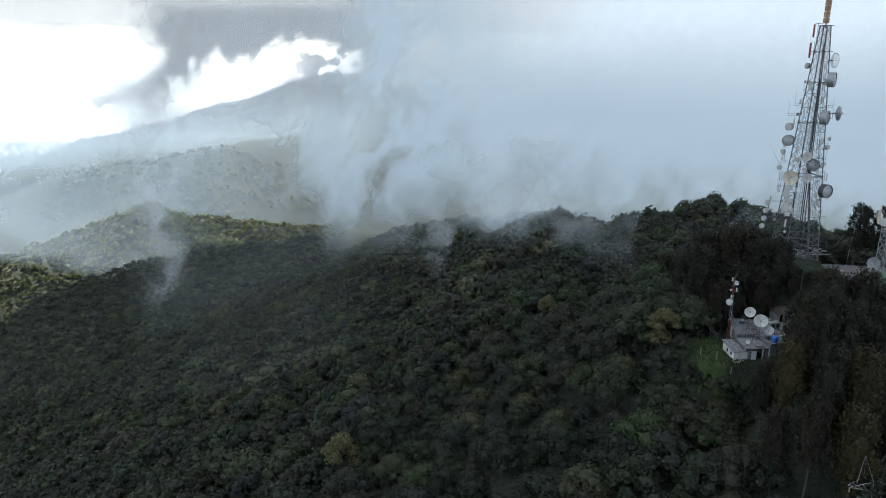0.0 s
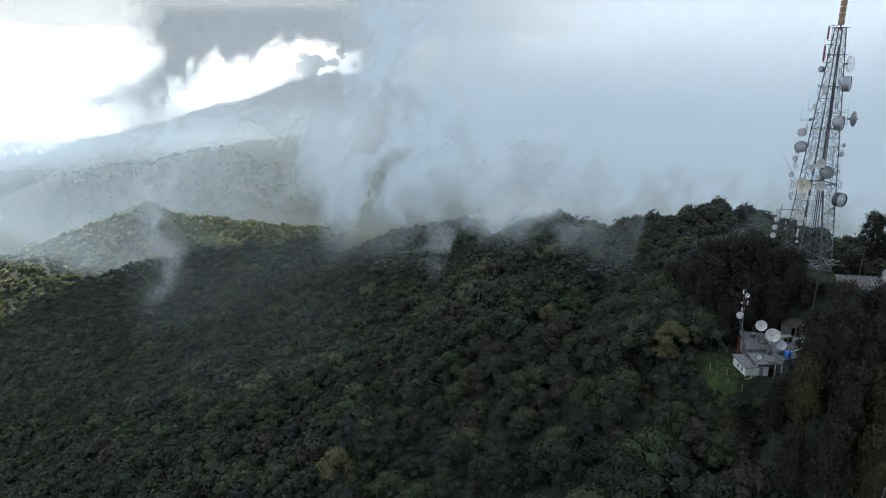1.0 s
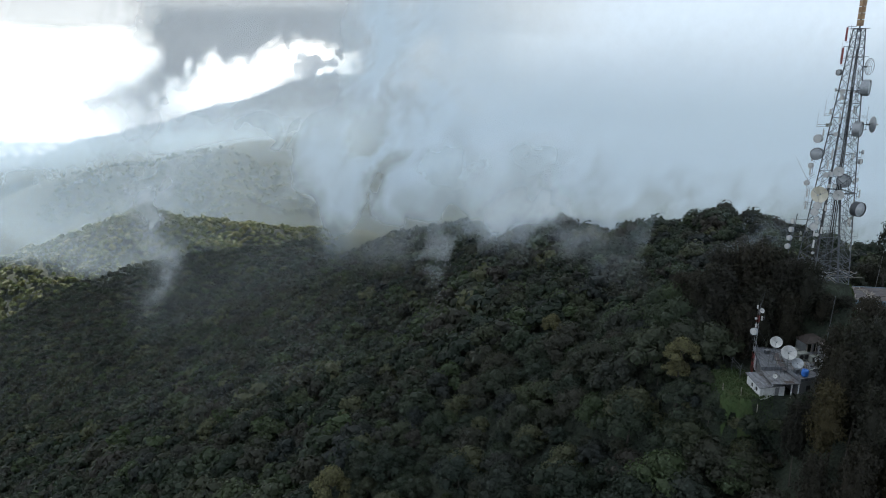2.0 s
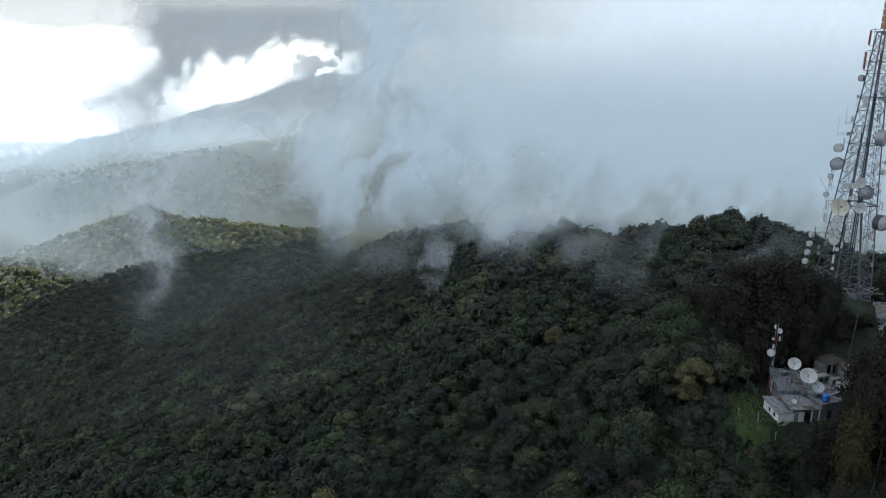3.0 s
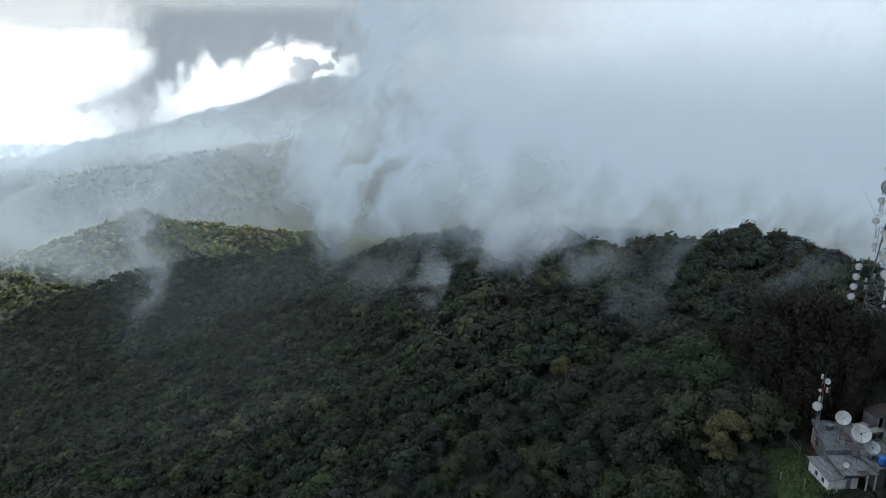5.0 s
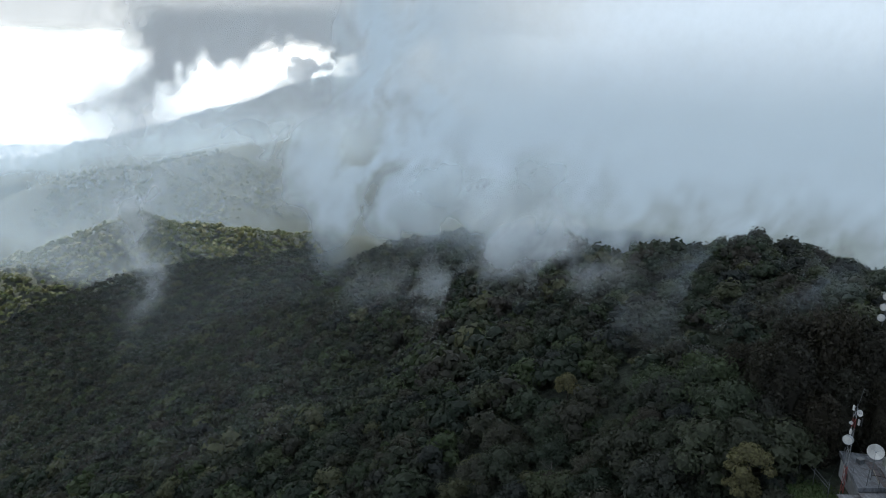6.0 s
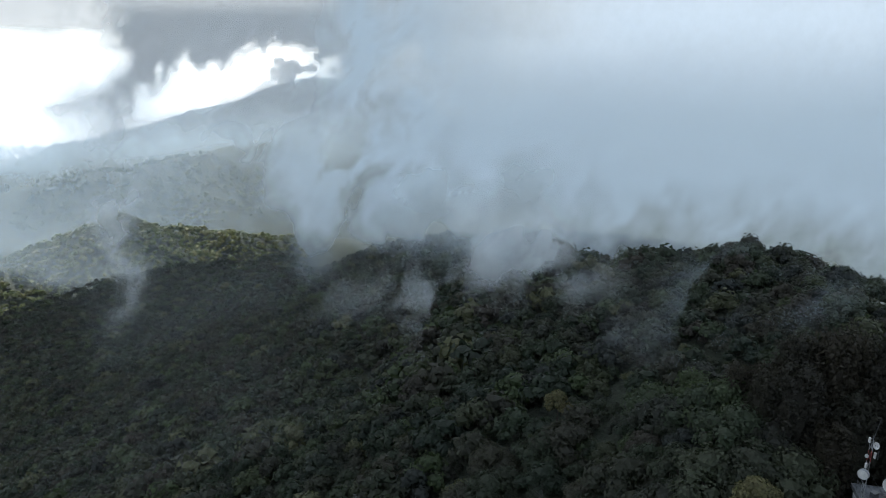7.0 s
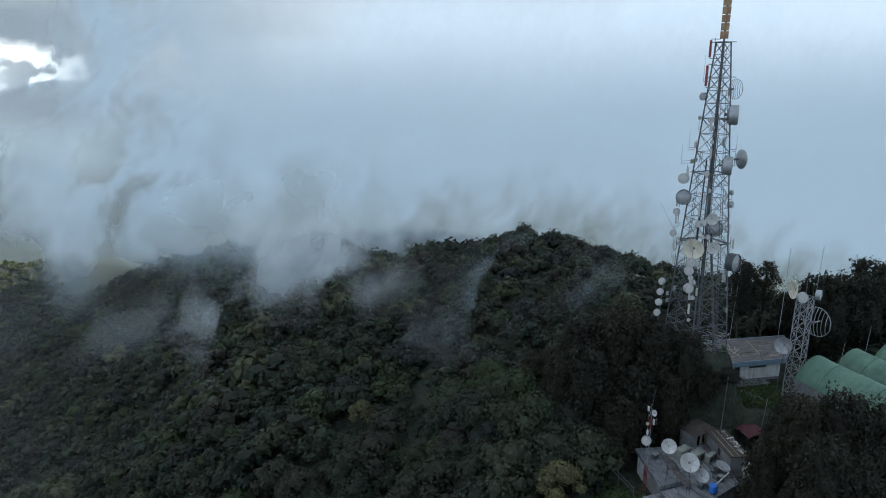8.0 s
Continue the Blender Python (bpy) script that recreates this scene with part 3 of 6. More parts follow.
PALE_TREES = ((38.2, 113.7, 11.6, 0.95), (43.4, 144.0, 9.0, 0.85), (45.5, 137.5, 8.6, 0.7), (25.4, 169.3, -5.5, 1.0), (41.4, 131.0, 5.8, 0.75), (-24.5, 128.5, -30.0, 1.5), (37.4, 112.8, 8.0, 0.75))


def keep_out(x, y):
    a = (np.abs(x - 54.5) < 8.5) & (y > 102.5) & (y < 119)
    b = (x > 61) & (x < 93) & (y > 105) & (y < 137)
    c = np.hypot((x - 45.3) / 4.6, (y - 109.0) / 7.0) < 1
    d = (x > 47.5) & (y < 101.5) & (y > 82)
    near_pale = np.zeros(np.shape(x), bool)
    for px, py, _, s in PALE_TREES:
        near_pale |= np.hypot(x - px, y - py) < 2.6 * s
    return a | b | c | d | near_pale


def scatter(x0, x1, y0, y1, step, seed):
    r = np.random.default_rng(seed)
    X, Y = np.meshgrid(np.arange(x0, x1, step), np.arange(y0, y1, step))
    X = X + r.uniform(-0.45, 0.45, X.shape) * step
    Y = Y + r.uniform(-0.45, 0.45, Y.shape) * step
    x, y = X.ravel(), Y.ravel()
    m = in_view(x, y) & ~keep_out(x, y)
    return x[m], y[m], r


def places_for(x, y, r, kinds, s0, s1, sink):
    z = land(x, y)
    patch = fbm(x, y, 60, 71, 3)
    s = (s0 + (s1 - s0) * r.uniform(0, 1, len(x)) ** 1.5) * (1 + 0.25 * fbm(x, y, 30, 73, 2))
    tint = np.mod(0.35 + 0.5 * patch + r.uniform(-0.42, 0.42, len(x)), 1.0)
    return [(x[i], y[i], z[i] - sink * s[i], s[i], r.uniform(0, 6.28), int(r.integers(kinds)), tint[i]) for i in range(len(x))]


x, y, r = scatter(-190, 170, 62, 215, 5.0, 11)
mid_places = places_for(x, y, r, len(MID), 0.50, 1.35, 0.6)
x, y, r = scatter(-470, 300, 215, 560, 6.9, 12)
behind = y < np.interp(x, CREST_X, CREST_Y) + 60
far_places = places_for(x[behind], y[behind], r, len(FAR), 0.62, 1.75, 0.6)
x, y, r = scatter(-800, 60, 560, 930, 7.7, 14)
behind = y < np.interp(x, CREST_X, CREST_Y) + 70 + 260 * smooth(-260, -120, x)
low_places = places_for(x[behind], y[behind], r, len(LOW), 0.75, 1.5, 0.6)
r = np.random.default_rng(16)
x, y = r.uniform(-160, 340, 1500), r.uniform(650, 880, 1500)
m = (x > 60) | (y > 840)
low_places += places_for(x[m], y[m], r, len(LOW), 0.65, 1.35, 0.6)
x, y, r = scatter(-1250, -250, 880, 1500, 11.5, 13)
m = land(x, y) > -330
dist_places = places_for(x[m], y[m], r, len(DIST), 1.3, 2.1, 0.8)
r = np.random.default_rng(17)
x, y = r.uniform(-1150, -330, 2400), r.uniform(1480, 2120, 2400)
m = land(x, y) > -360
dist_places += places_for(x[m], y[m], r, len(DIST), 1.1, 2.0, 0.7)
x, y, r = scatter(20, 128, 215, 262, 5.2, 18)
mid_places += places_for(x, y, r, len(MID), 0.55, 1.35, 0.6)
far_places = [q for q in far_places if not (20 < q[0] < 128 and q[1] < 262)]
x, y, r = scatter(-50, 62, 60, 135, 6.2, 15)
low_cover = places_for(x, y, r, len(MID), 0.32, 0.54, 0.2)


def distant_town():
    """Pale boxes of a far town on the valley floor and along the far ridge."""
    r_ = np.random.default_rng(91)
    sh = []
    for k in range(1700):
        if k < 1600:
            yy = r_.uniform(3250, 4650)
            xx = -yy * r_.uniform(0.52, 0.72)
            zz = -446.0
        else:
            u = r_.uniform(0, 1)
            xx, yy = -1980 + 1000 * u + r_.uniform(-60, 60), 2985 + r_.uniform(-60, 20)
            zz = float(land(xx, yy))
        w, d, h = r_.uniform(6, 16), r_.uniform(6, 14), r_.uniform(4, 10)
        sh.append((xx, yy, zz, w, d, h))
    base = np.array([(-1, -1, 0), (1, -1, 0), (1, 1, 0), (-1, 1, 0), (-1, -1, 1), (1, -1, 1), (1, 1, 1), (-1, 1, 1)], float)
    quads = np.array([(4, 5, 6, 7), (0, 1, 5, 4), (1, 2, 6, 5), (2, 3, 7, 6), (3, 0, 4, 7)])
    P = np.array(sh)
    V = base[None] * np.stack([P[:, 3] / 2, P[:, 4] / 2, P[:, 5]], -1)[:, None] + P[:, None, :3]
    F = quads[None] + 8 * np.arange(len(P))[:, None, None]
    me = quad_mesh("distant_town", V.reshape(-1, 3), F.reshape(-1, 4), M_TOWN, False)
    tagged(new("distant_town", me), "pale houses of a hazy town on the valley floor", "town", kind="stuff")


distant_town()

# trees that stand nearest to the station are things of their own
def trunk_shape(height, r, rng_, limbs=4):
    s = Shape()
    lean = rng_.uniform(-0.06, 0.06)
    pts = [(lean * z, 0.4 * lean * z, z) for z in (-0.6, 0.35 * height, 0.7 * height, height)]
    for k, (p, q) in enumerate(zip(pts, pts[1:])):
        s.bar(p, q, r * (1 - 0.25 * k), 6, r * (1 - 0.25 * (k + 1)))
    for k in range(limbs):
        a, z = rng_.uniform(0, 6.28), height * rng_.uniform(0.45, 0.8)
        out = height * rng_.uniform(0.2, 0.38)
        s.bar((lean * z, 0.4 * lean * z, z), (out * math.cos(a), out * math.sin(a), z + out * 0.9), r * 0.4, 5, r * 0.15)
    return s


def tree_mesh(name, arrays, material):
    me = quad_mesh(name, arrays[0], arrays[1], material, False)
    return me


def stand_tree(x, y, z, s, turn, crown_me, trunk_me, lift, label, group, stretch=1.0):
    t = new("tree")
    t.matrix_basis = pose(x, y, z, 0, 0, turn) @ Matrix.Diagonal((s, s, s * stretch, 1))
    tagged(t, label, "tree", group)
    c, k = new("crown", crown_me), new("trunk", trunk_me)
    for o_ in (c, k):
        o_.parent = t
    c.location = (0, 0, lift)
    return t


def tall_crown(rng_, radius, height, lobes, cards, leaf, dense=True):
    """A dense upright crown of many small tufts, rounded at its top."""
    cs, rs_, V, F, n0 = [], [], [], [], 0
    for k in range(lobes):
        h = ((k + 0.5) / lobes) ** 0.8
        wide = math.sqrt(max(0.04, 1 - (1.55 * abs(h - 0.42)) ** 2))
        rr = radius * wide * rng_.uniform(0.30, 0.86)
        ang = k * 2.4 + rng_.uniform(-0.5, 0.5)
        r = radius * rng_.uniform(0.13, 0.25)
        cs.append((rr * math.cos(ang), rr * math.sin(ang), height * (0.10 + 0.84 * h)))
        rs_.append(r)
        wob = 1 + 0.2 * rng_.standard_normal(len(ICO0[0]))[:, None]
        V.append(ICO0[0] * r * 0.42 * wob + np.array(cs[-1]))
        F.append(ICO0[1] + n0)
        n0 += len(ICO0[0])
    wide = 0.48 if dense else 0.10
    core = ICO1[0] * np.array([radius * wide, radius * wide, height * 0.36]) * (1 + 0.1 * rng_.standard_normal(len(ICO1[0]))[:, None]) + np.array([0, 0, height * 0.47])
    V.append(core)
    F.append(ICO1[1] + n0)
    n0 += len(core)
    cs, rs_ = np.array(cs), np.array(rs_)
    pick = rng_.choice(lobes, cards, p=rs_ ** 2 / (rs_ ** 2).sum())
    d = rng_.standard_normal((cards, 3))
    d[:, 2] += 0.3
    d /= np.linalg.norm(d, axis=1)[:, None]
    p = cs[pick] + d * (rs_[pick] * rng_.uniform(0.45, 1.55, cards))[:, None]
    nrm = d + 0.7 * rng_.standard_normal((cards, 3)) + np.array([0, 0, 0.3])
    nrm /= np.linalg.norm(nrm, axis=1)[:, None]
    t = np.cross(nrm, rng_.standard_normal((cards, 3)))
    t /= np.linalg.norm(t, axis=1)[:, None] + 1e-9
    b = np.cross(nrm, t)
    sz = leaf * rng_.uniform(0.6, 1.4, cards)[:, None]
    V.append(np.stack([p + t * sz * 1.2, p - 0.6 * t * sz - 0.6 * b * sz, p - 0.6 * t * sz + 0.6 * b * sz], 1).reshape(-1, 3))
    F.append(np.arange(cards * 3).reshape(-1, 3) + n0)
    return np.concatenate(V), np.concatenate(F)


def plant_near_trees(places):
    r_ = np.random.default_rng(23)
    near = [crown_arrays(r_, 4.4, 7.8, 15, 1650, 0.235) for _ in range(8)]
    mats = (M_LEAF, M_LEAF, M_LEAF, M_LEAF)
    crowns = [tree_mesh("crown", a, mats[k % 4]) for k, a in enumerate(near)]
    trunks = []
    for k in range(3):
        sh = trunk_shape(5.5, 0.22, r_)
        me = bpy.data.meshes.new("trunk")
        me.from_pydata(sh.v, [], sh.f)
        me.materials.append(M_BARK)
        trunks.append(me)
    order = sorted(range(len(places)), key=lambda i: (places[i][0] - 28) ** 2 + (places[i][1] - 108) ** 2)
    chosen = set(order[:290])
    for i in order[:290]:
        x, y, z, s, a, k, tint = places[i]
        size = "tall spreading" if s > 1.25 else ("small rounded" if s < 0.8 else "rounded")
        stand_tree(x, y, z - 0.6 * s, s, math.degrees(a), crowns[k % 8], trunks[i % 3], 0.3, size + " dark green broadleaf tree on the slope", "broadleaf trees on the slope")
    # dark dense trees around the station
    dark = [tree_mesh("crown", tall_crown(r_, 4.6, 13.0, 100, 4400, 0.23), M_DARK) for _ in range(4)]
    olive = [tree_mesh("crown", tall_crown(r_, 4.6, 13.0, 100, 4400, 0.23), M_OLIVE) for _ in range(2)]
    slim = [tree_mesh("crown", tall_crown(r_, 2.5, 9.8, 46, 3400, 0.15, False), M_DARK) for _ in range(2)]
    for n, (x, y, top, rad_) in enumerate(DARK_TREES):
        zg = float(land(x, y))
        h = top - zg
        w = rad_ / 4.9
        s = min(h / 13.2, 1.45 * w)
        lift = max(0.0, h / s - 13.2)
        brown = y < 92 and n % 2 == 0
        words = "dense olive-brown leafy tree below the station" if brown else "dense very dark conifer crown beside the station"
        t = stand_tree(x, y, zg, s, 47 * n, olive[n % 4 // 2] if brown else dark[n % 4], trunks[n % 3], lift, words, "dark trees by the station")
        t.scale = (w, w, s)
        t.children[1].scale = (1.3, 1.3, (lift + 4.5) / 5.5)
    for n, (x, y, top) in enumerate(((84.0, 135.6, 25.2), (88.4, 135.0, 25.0), (86.4, 137.5, 24.0), (92.0, 133.5, 19.6))):
        zg = float(land(x, y))
        s = (top - zg) / 14.0
        t = stand_tree(x, y, zg, s, 70 * n, slim[n % 2], trunks[n % 3], 4.2, "slender dark pine with a bare lower trunk", "slender pines behind the hall")
    # pale and bright crowns
    pale = [tree_mesh("crown", crown_arrays(r_, 3.4, 6.5, 11, 1700, 0.24), m) for m in (M_YELLOW, M_LIME, M_YELLOW)]
    for n, (x, y, top, s) in enumerate(PALE_TREES):
        words = ("tree with pale yellowish leaves", "bright lime-green leafy tree", "tree with pale whitish-green leaves")[n % 3]
        zg = float(land(x, y))
        up = max(0.0, top - zg - 7.4 * s)
        t = stand_tree(x, y, zg, s, 33 * n, pale[n % 3], trunks[n % 3], up / s, words + " on the slope", "pale-leaved trees")
        t.children[1].scale = (1, 1, (up / s + 4.5) / 5.5)
    # low shrubs round the clearing and before the annex
    shrub = [tree_mesh("crown", crown_arrays(r_, 1.7, 2.6, 6, 520, 0.19), M_LEAF) for _ in range(3)]
    for n in range(96):
        a = 2.4 * n
        if n < 60:
            x, y = 45.2 + (4.3 + 2.6 * r_.random()) * math.cos(a), 109.0 + (6.4 + 2.4 * r_.random()) * math.sin(a)
        else:
            x, y = 41.5 + 0.42 * (n - 60), 98.4 + 0.09 * (n - 60) + 3.0 * r_.random()
        if (46.4 < x < 62 and y > 102.4) or (41.5 < x < 50 and 102.6 < y < 113):
            continue
        s = r_.uniform(0.7, 1.2)
        t = stand_tree(x, y, float(land(x, y)), s, 40 * n, shrub[n % 3], trunks[n % 3], 0.0, "low leafy shrub at the edge of the clearing", "shrubs round the clearing")
        tagged(t, "low leafy shrub at the edge of the clearing", "shrub")
        t.name = "shrub"
        t.children[1].scale = (0.3, 0.3, 0.3)
    # leafless trees
    for n, (x, y) in enumerate(((2.0, 128.0), (-14.0, 136.0), (18.0, 141.0), (-28.0, 150.0), (8.0, 118.0))):
        zg = float(land(x, y))
        sh = trunk_shape(6.2, 0.11, r_, 9)
        t = tagged(new("dead_tree"), "leafless grey tree among the green crowns", "tree", "leafless trees")
        t.matrix_basis = pose(x, y, zg, 0, 0, 50 * n)
        part("trunk", sh, M_BARE, t)
    return chosen




# ---- building kit ----
class Shape:
    """Corners and faces of one mesh."""

    def __init__(self):
        self.v, self.f = [], []

    def add(self, verts, faces):
        n = len(self.v)
        self.v += [tuple(p) for p in verts]
        self.f += [tuple(i + n for i in q) for q in faces]
        return self

    def hexa(self, lower, upper):
        """A solid between two polygons with the same number of corners, counter-clockwise from above."""
        k = len(lower)
        sides = [(i, (i + 1) % k, k + (i + 1) % k, k + i) for i in range(k)]
        return self.add([*lower, *upper], [tuple(range(k))[::-1], tuple(range(k, 2 * k)), *sides])

    def box(self, x0, x1, y0, y1, z0, z1):
        base = ((x0, y0), (x1, y0), (x1, y1), (x0, y1))
        return self.hexa([(x, y, z0) for x, y in base], [(x, y, z1) for x, y in base])

    def prism(self, outline, z0, z1):
        return self.hexa([(x, y, z0) for x, y in outline], [(x, y, z1) for x, y in outline])

    def bar(self, p, q, r, sides=4, r2=None):
        p, q = Vector(p), Vector(q)
        d = (q - p).normalized()
        a = d.cross(Vector((0.31, 0.52, 0.79))).normalized()
        b = d.cross(a)
        ring = [(math.cos(6.28318 * (i + 0.5) / sides), math.sin(6.28318 * (i + 0.5) / sides)) for i in range(sides)]
        r2 = r if r2 is None else r2
        lo, hi = [p + (a * c + b * s) * r for c, s in ring], [q + (a * c + b * s) * r2 for c, s in ring]
        return self.hexa(lo, hi)

    def tube(self, points, r, sides=5):
        """A swept tube through points, in one piece."""
        pts = [Vector(p) for p in points]
        n, k = len(self.v), len(pts)
        for i, p in enumerate(pts):
            d = (pts[min(i + 1, k - 1)] - pts[max(i - 1, 0)]).normalized()
            a = d.cross(Vector((0.31, 0.52, 0.79))).normalized()
            b = d.cross(a)
            self.v += [tuple(p + (a * math.cos(6.28318 * j / sides) + b * math.sin(6.28318 * j / sides)) * r) for j in range(sides)]
        for i in range(k - 1):
            for j in range(sides):
                u, w = n + i * sides, (j + 1) % sides
                self.f.append((u + j, u + w, u + sides + w, u + sides + j))
        self.f += [tuple(range(n, n + sides))[::-1], tuple(range(n + (k - 1) * sides, n + k * sides))]
        return self

    def lathe(self, profile, sides=20):
        """Profile of (radius, x) turned about the x axis; closed where the radius is 0."""
        n = len(self.v)
        rings = []
        for r, x in profile:
            if r < 1e-6:
                rings.append([len(self.v)])
                self.v.append((x, 0, 0))
            else:
                rings.append(list(range(len(self.v), len(self.v) + sides)))
                self.v += [(x, r * math.cos(6.28318 * i / sides), r * math.sin(6.28318 * i / sides)) for i in range(sides)]
        for A, B in zip(rings, rings[1:]):
            for i in range(sides):
                j = (i + 1) % sides
                if len(A) == 1 and len(B) > 1:
                    self.f.append((A[0], B[j], B[i]))
                elif len(B) == 1 and len(A) > 1:
                    self.f.append((A[i], A[j], B[0]))
                elif len(A) > 1:
                    self.f.append((A[i], A[j], B[j], B[i]))
        return self

    def moved(self, m):
        self.v = [tuple(m @ Vector(p)) for p in self.v]
        return self


def part(name, shape, material, parent=None, label="", rounded=False, m=None):
    ob = mesh_object(name, shape.v, shape.f, material, rounded)
    if m is not None:
        ob.matrix_basis = m
    if parent is not None:
        ob.parent = parent
    if label:
        tagged(ob, label)
    return ob


def thing(name, label, category, m=None, group="", kind=""):
    ob = new(name)
    ob.empty_display_size = 0.3
    ob.matrix_basis = m if m is not None else Matrix.Identity(4)
    return tagged(ob, label, category, group, kind)


def inset(outline, d):
    """An outline grown outwards by d (less than 0: inwards)."""
    k, out = len(outline), []
    for i in range(k):
        a, b, c = Vector(outline[i - 1]), Vector(outline[i]), Vector(outline[(i + 1) % k])
        n1, n2 = (b - a).normalized(), (c - b).normalized()
        n1, n2 = Vector((n1.y, -n1.x)), Vector((n2.y, -n2.x))
        out.append(tuple(b + (n1 + n2) * d / (1 + n1.dot(n2))))
    return out


def walls(outline, z0, z1, t, openings=()):
    """Upright walls t thick inside an outline, in one piece. openings: (side, from, to, sill, head) in metres along that side."""
    s = Shape()
    inner = inset(outline, -t)
    k = len(outline)
    known = {}

    def vert(p, z):
        key = (round(p.x, 4), round(p.y, 4), round(z, 4))
        if key not in known:
            known[key] = len(s.v)
            s.v.append(key)
        return known[key]
    zs = sorted({z0, z1, *[o[3] for o in openings], *[o[4] for o in openings]})
    for i in range(k):
        a, b = Vector(outline[i]), Vector(outline[(i + 1) % k])
        c, d = Vector(inner[i]), Vector(inner[(i + 1) % k])
        length = (b - a).length
        cuts = [(u / length, v / length, lo, hi) for side, u, v, lo, hi in openings if side == i]
        us = sorted({0.0, 1.0, *[q[0] for q in cuts], *[q[1] for q in cuts]})
        nu, nz = len(us) - 1, len(zs) - 1

        def solid(m, n):
            if not (0 <= m < nu and 0 <= n < nz):
                return 0 <= n < nz
            um, zm = (us[m] + us[m + 1]) / 2, (zs[n] + zs[n + 1]) / 2
            return not any(u < um < v and lo < zm < hi for u, v, lo, hi in cuts)
        for m in range(nu):
            for n in range(nz):
                if not solid(m, n):
                    continue
                O = [a.lerp(b, us[m]), a.lerp(b, us[m + 1])]
                N = [c.lerp(d, us[m]), c.lerp(d, us[m + 1])]
                lo, hi = zs[n], zs[n + 1]
                s.f.append((vert(O[0], lo), vert(O[1], lo), vert(O[1], hi), vert(O[0], hi)))
                s.f.append((vert(N[1], lo), vert(N[0], lo), vert(N[0], hi), vert(N[1], hi)))
                if not solid(m, n + 1):
                    s.f.append((vert(O[0], hi), vert(O[1], hi), vert(N[1], hi), vert(N[0], hi)))
                if not solid(m, n - 1):
                    s.f.append((vert(O[1], lo), vert(O[0], lo), vert(N[0], lo), vert(N[1], lo)))
                if not solid(m - 1, n):
                    s.f.append((vert(O[0], lo), vert(O[0], hi), vert(N[0], hi), vert(N[0], lo)))
                if not solid(m + 1, n):
                    s.f.append((vert(O[1], hi), vert(O[1], lo), vert(N[1], lo), vert(N[1], hi)))
    return s


def along(outline, side, u, v, inward, thick, z0, z1):
    """A flat box on one side of an outline, from u to v metres along it, set inward and thick."""
    a, b = Vector(outline[side]), Vector(outline[(side + 1) % len(outline)])
    d = (b - a).normalized()
    n = Vector((-d.y, d.x))
    p, q = a + d * u + n * inward, a + d * v + n * inward
    o = (p, q, q + n * thick, p + n * thick)
    return Shape().hexa([(w.x, w.y, z0) for w in o], [(w.x, w.y, z1) for w in o])


M_GALV = worn("galvanised_steel", (0.20, 0.215, 0.23), (0.36, 0.375, 0.39), 1.5, 0.55, 0.5)
M_TOWER = worn("weathered_tower_steel", (0.085, 0.095, 0.11), (0.17, 0.18, 0.20), 1.5, 0.6, 0.4)
M_STEEL = worn("weathered_dark_steel", (0.06, 0.07, 0.08), (0.14, 0.15, 0.16), 1.5, 0.6, 0.4)
M_DISH = worn("white_dish_paint", (0.40, 0.405, 0.40), (0.55, 0.55, 0.54), 1.0, 0.5, dirt=(0.34, 0.34, 0.33), bumpy=0.05)
M_CREAM = worn("cream_radome", (0.55, 0.52, 0.42), (0.66, 0.62, 0.52), 1.2, 0.6, dirt=(0.40, 0.37, 0.30), bumpy=0.05)
M_GRIDDISH = worn("grey_dish_metal", (0.26, 0.28, 0.30), (0.42, 0.44, 0.46), 1.5, 0.5, 0.5)
M_RED = worn("red_fibreglass", (0.17, 0.026, 0.026), (0.25, 0.05, 0.045), 2.0, 0.5)
M_BROWN_ANT = worn("tan_antenna_panel", (0.22, 0.13, 0.07), (0.36, 0.24, 0.13), 1.5, 0.6, dirt=(0.12, 0.08, 0.05))
M_ROOF = worn("weathered_concrete_roof", (0.075, 0.083, 0.096), (0.20, 0.21, 0.23), 1.1, 0.9, dirt=(0.055, 0.055, 0.06), bumpy=0.5, stretch=(2.6, 0.5, 1))
M_SHEET = worn("grey_roof_sheeting", (0.10, 0.105, 0.117), (0.23, 0.24, 0.26), 1.2, 0.7, dirt=(0.075, 0.065, 0.06), stretch=(2.2, 0.5, 1))
M_WHITE = worn("dirty_whitewash", (0.58, 0.59, 0.59), (0.78, 0.79, 0.79), 0.7, 0.85, dirt=(0.36, 0.36, 0.34))
M_GREYWALL = worn("grey_render", (0.13, 0.14, 0.15), (0.25, 0.26, 0.27), 0.8, 0.9, dirt=(0.14, 0.14, 0.13))
M_BLUETRIM = worn("blue_grey_fascia", (0.12, 0.19, 0.25), (0.20, 0.27, 0.33), 1.0, 0.7)
M_BROWNROOF = worn("rust_brown_roof", (0.038, 0.030, 0.027), (0.078, 0.058, 0.050), 1.0, 0.85, dirt=(0.06, 0.05, 0.045))
M_RUSTROOF = worn("rust_streaked_roof", (0.055, 0.052, 0.058), (0.135, 0.125, 0.13), 0.9, 0.85, dirt=(0.075, 0.048, 0.032), bumpy=0.5, stretch=(0.6, 2.2, 1))
M_GREENROOF = worn("faded_green_membrane", (0.062, 0.140, 0.098), (0.098, 0.190, 0.135), 0.5, 0.6, dirt=(0.045, 0.095, 0.068), bumpy=0.15)
M_BLUE = worn("blue_plastic", (0.02, 0.12, 0.45), (0.03, 0.17, 0.55), 2.0, 0.4)
M_TARP = worn("dark_red_tarpaulin", (0.055, 0.008, 0.013), (0.10, 0.015, 0.022), 1.2, 0.7)
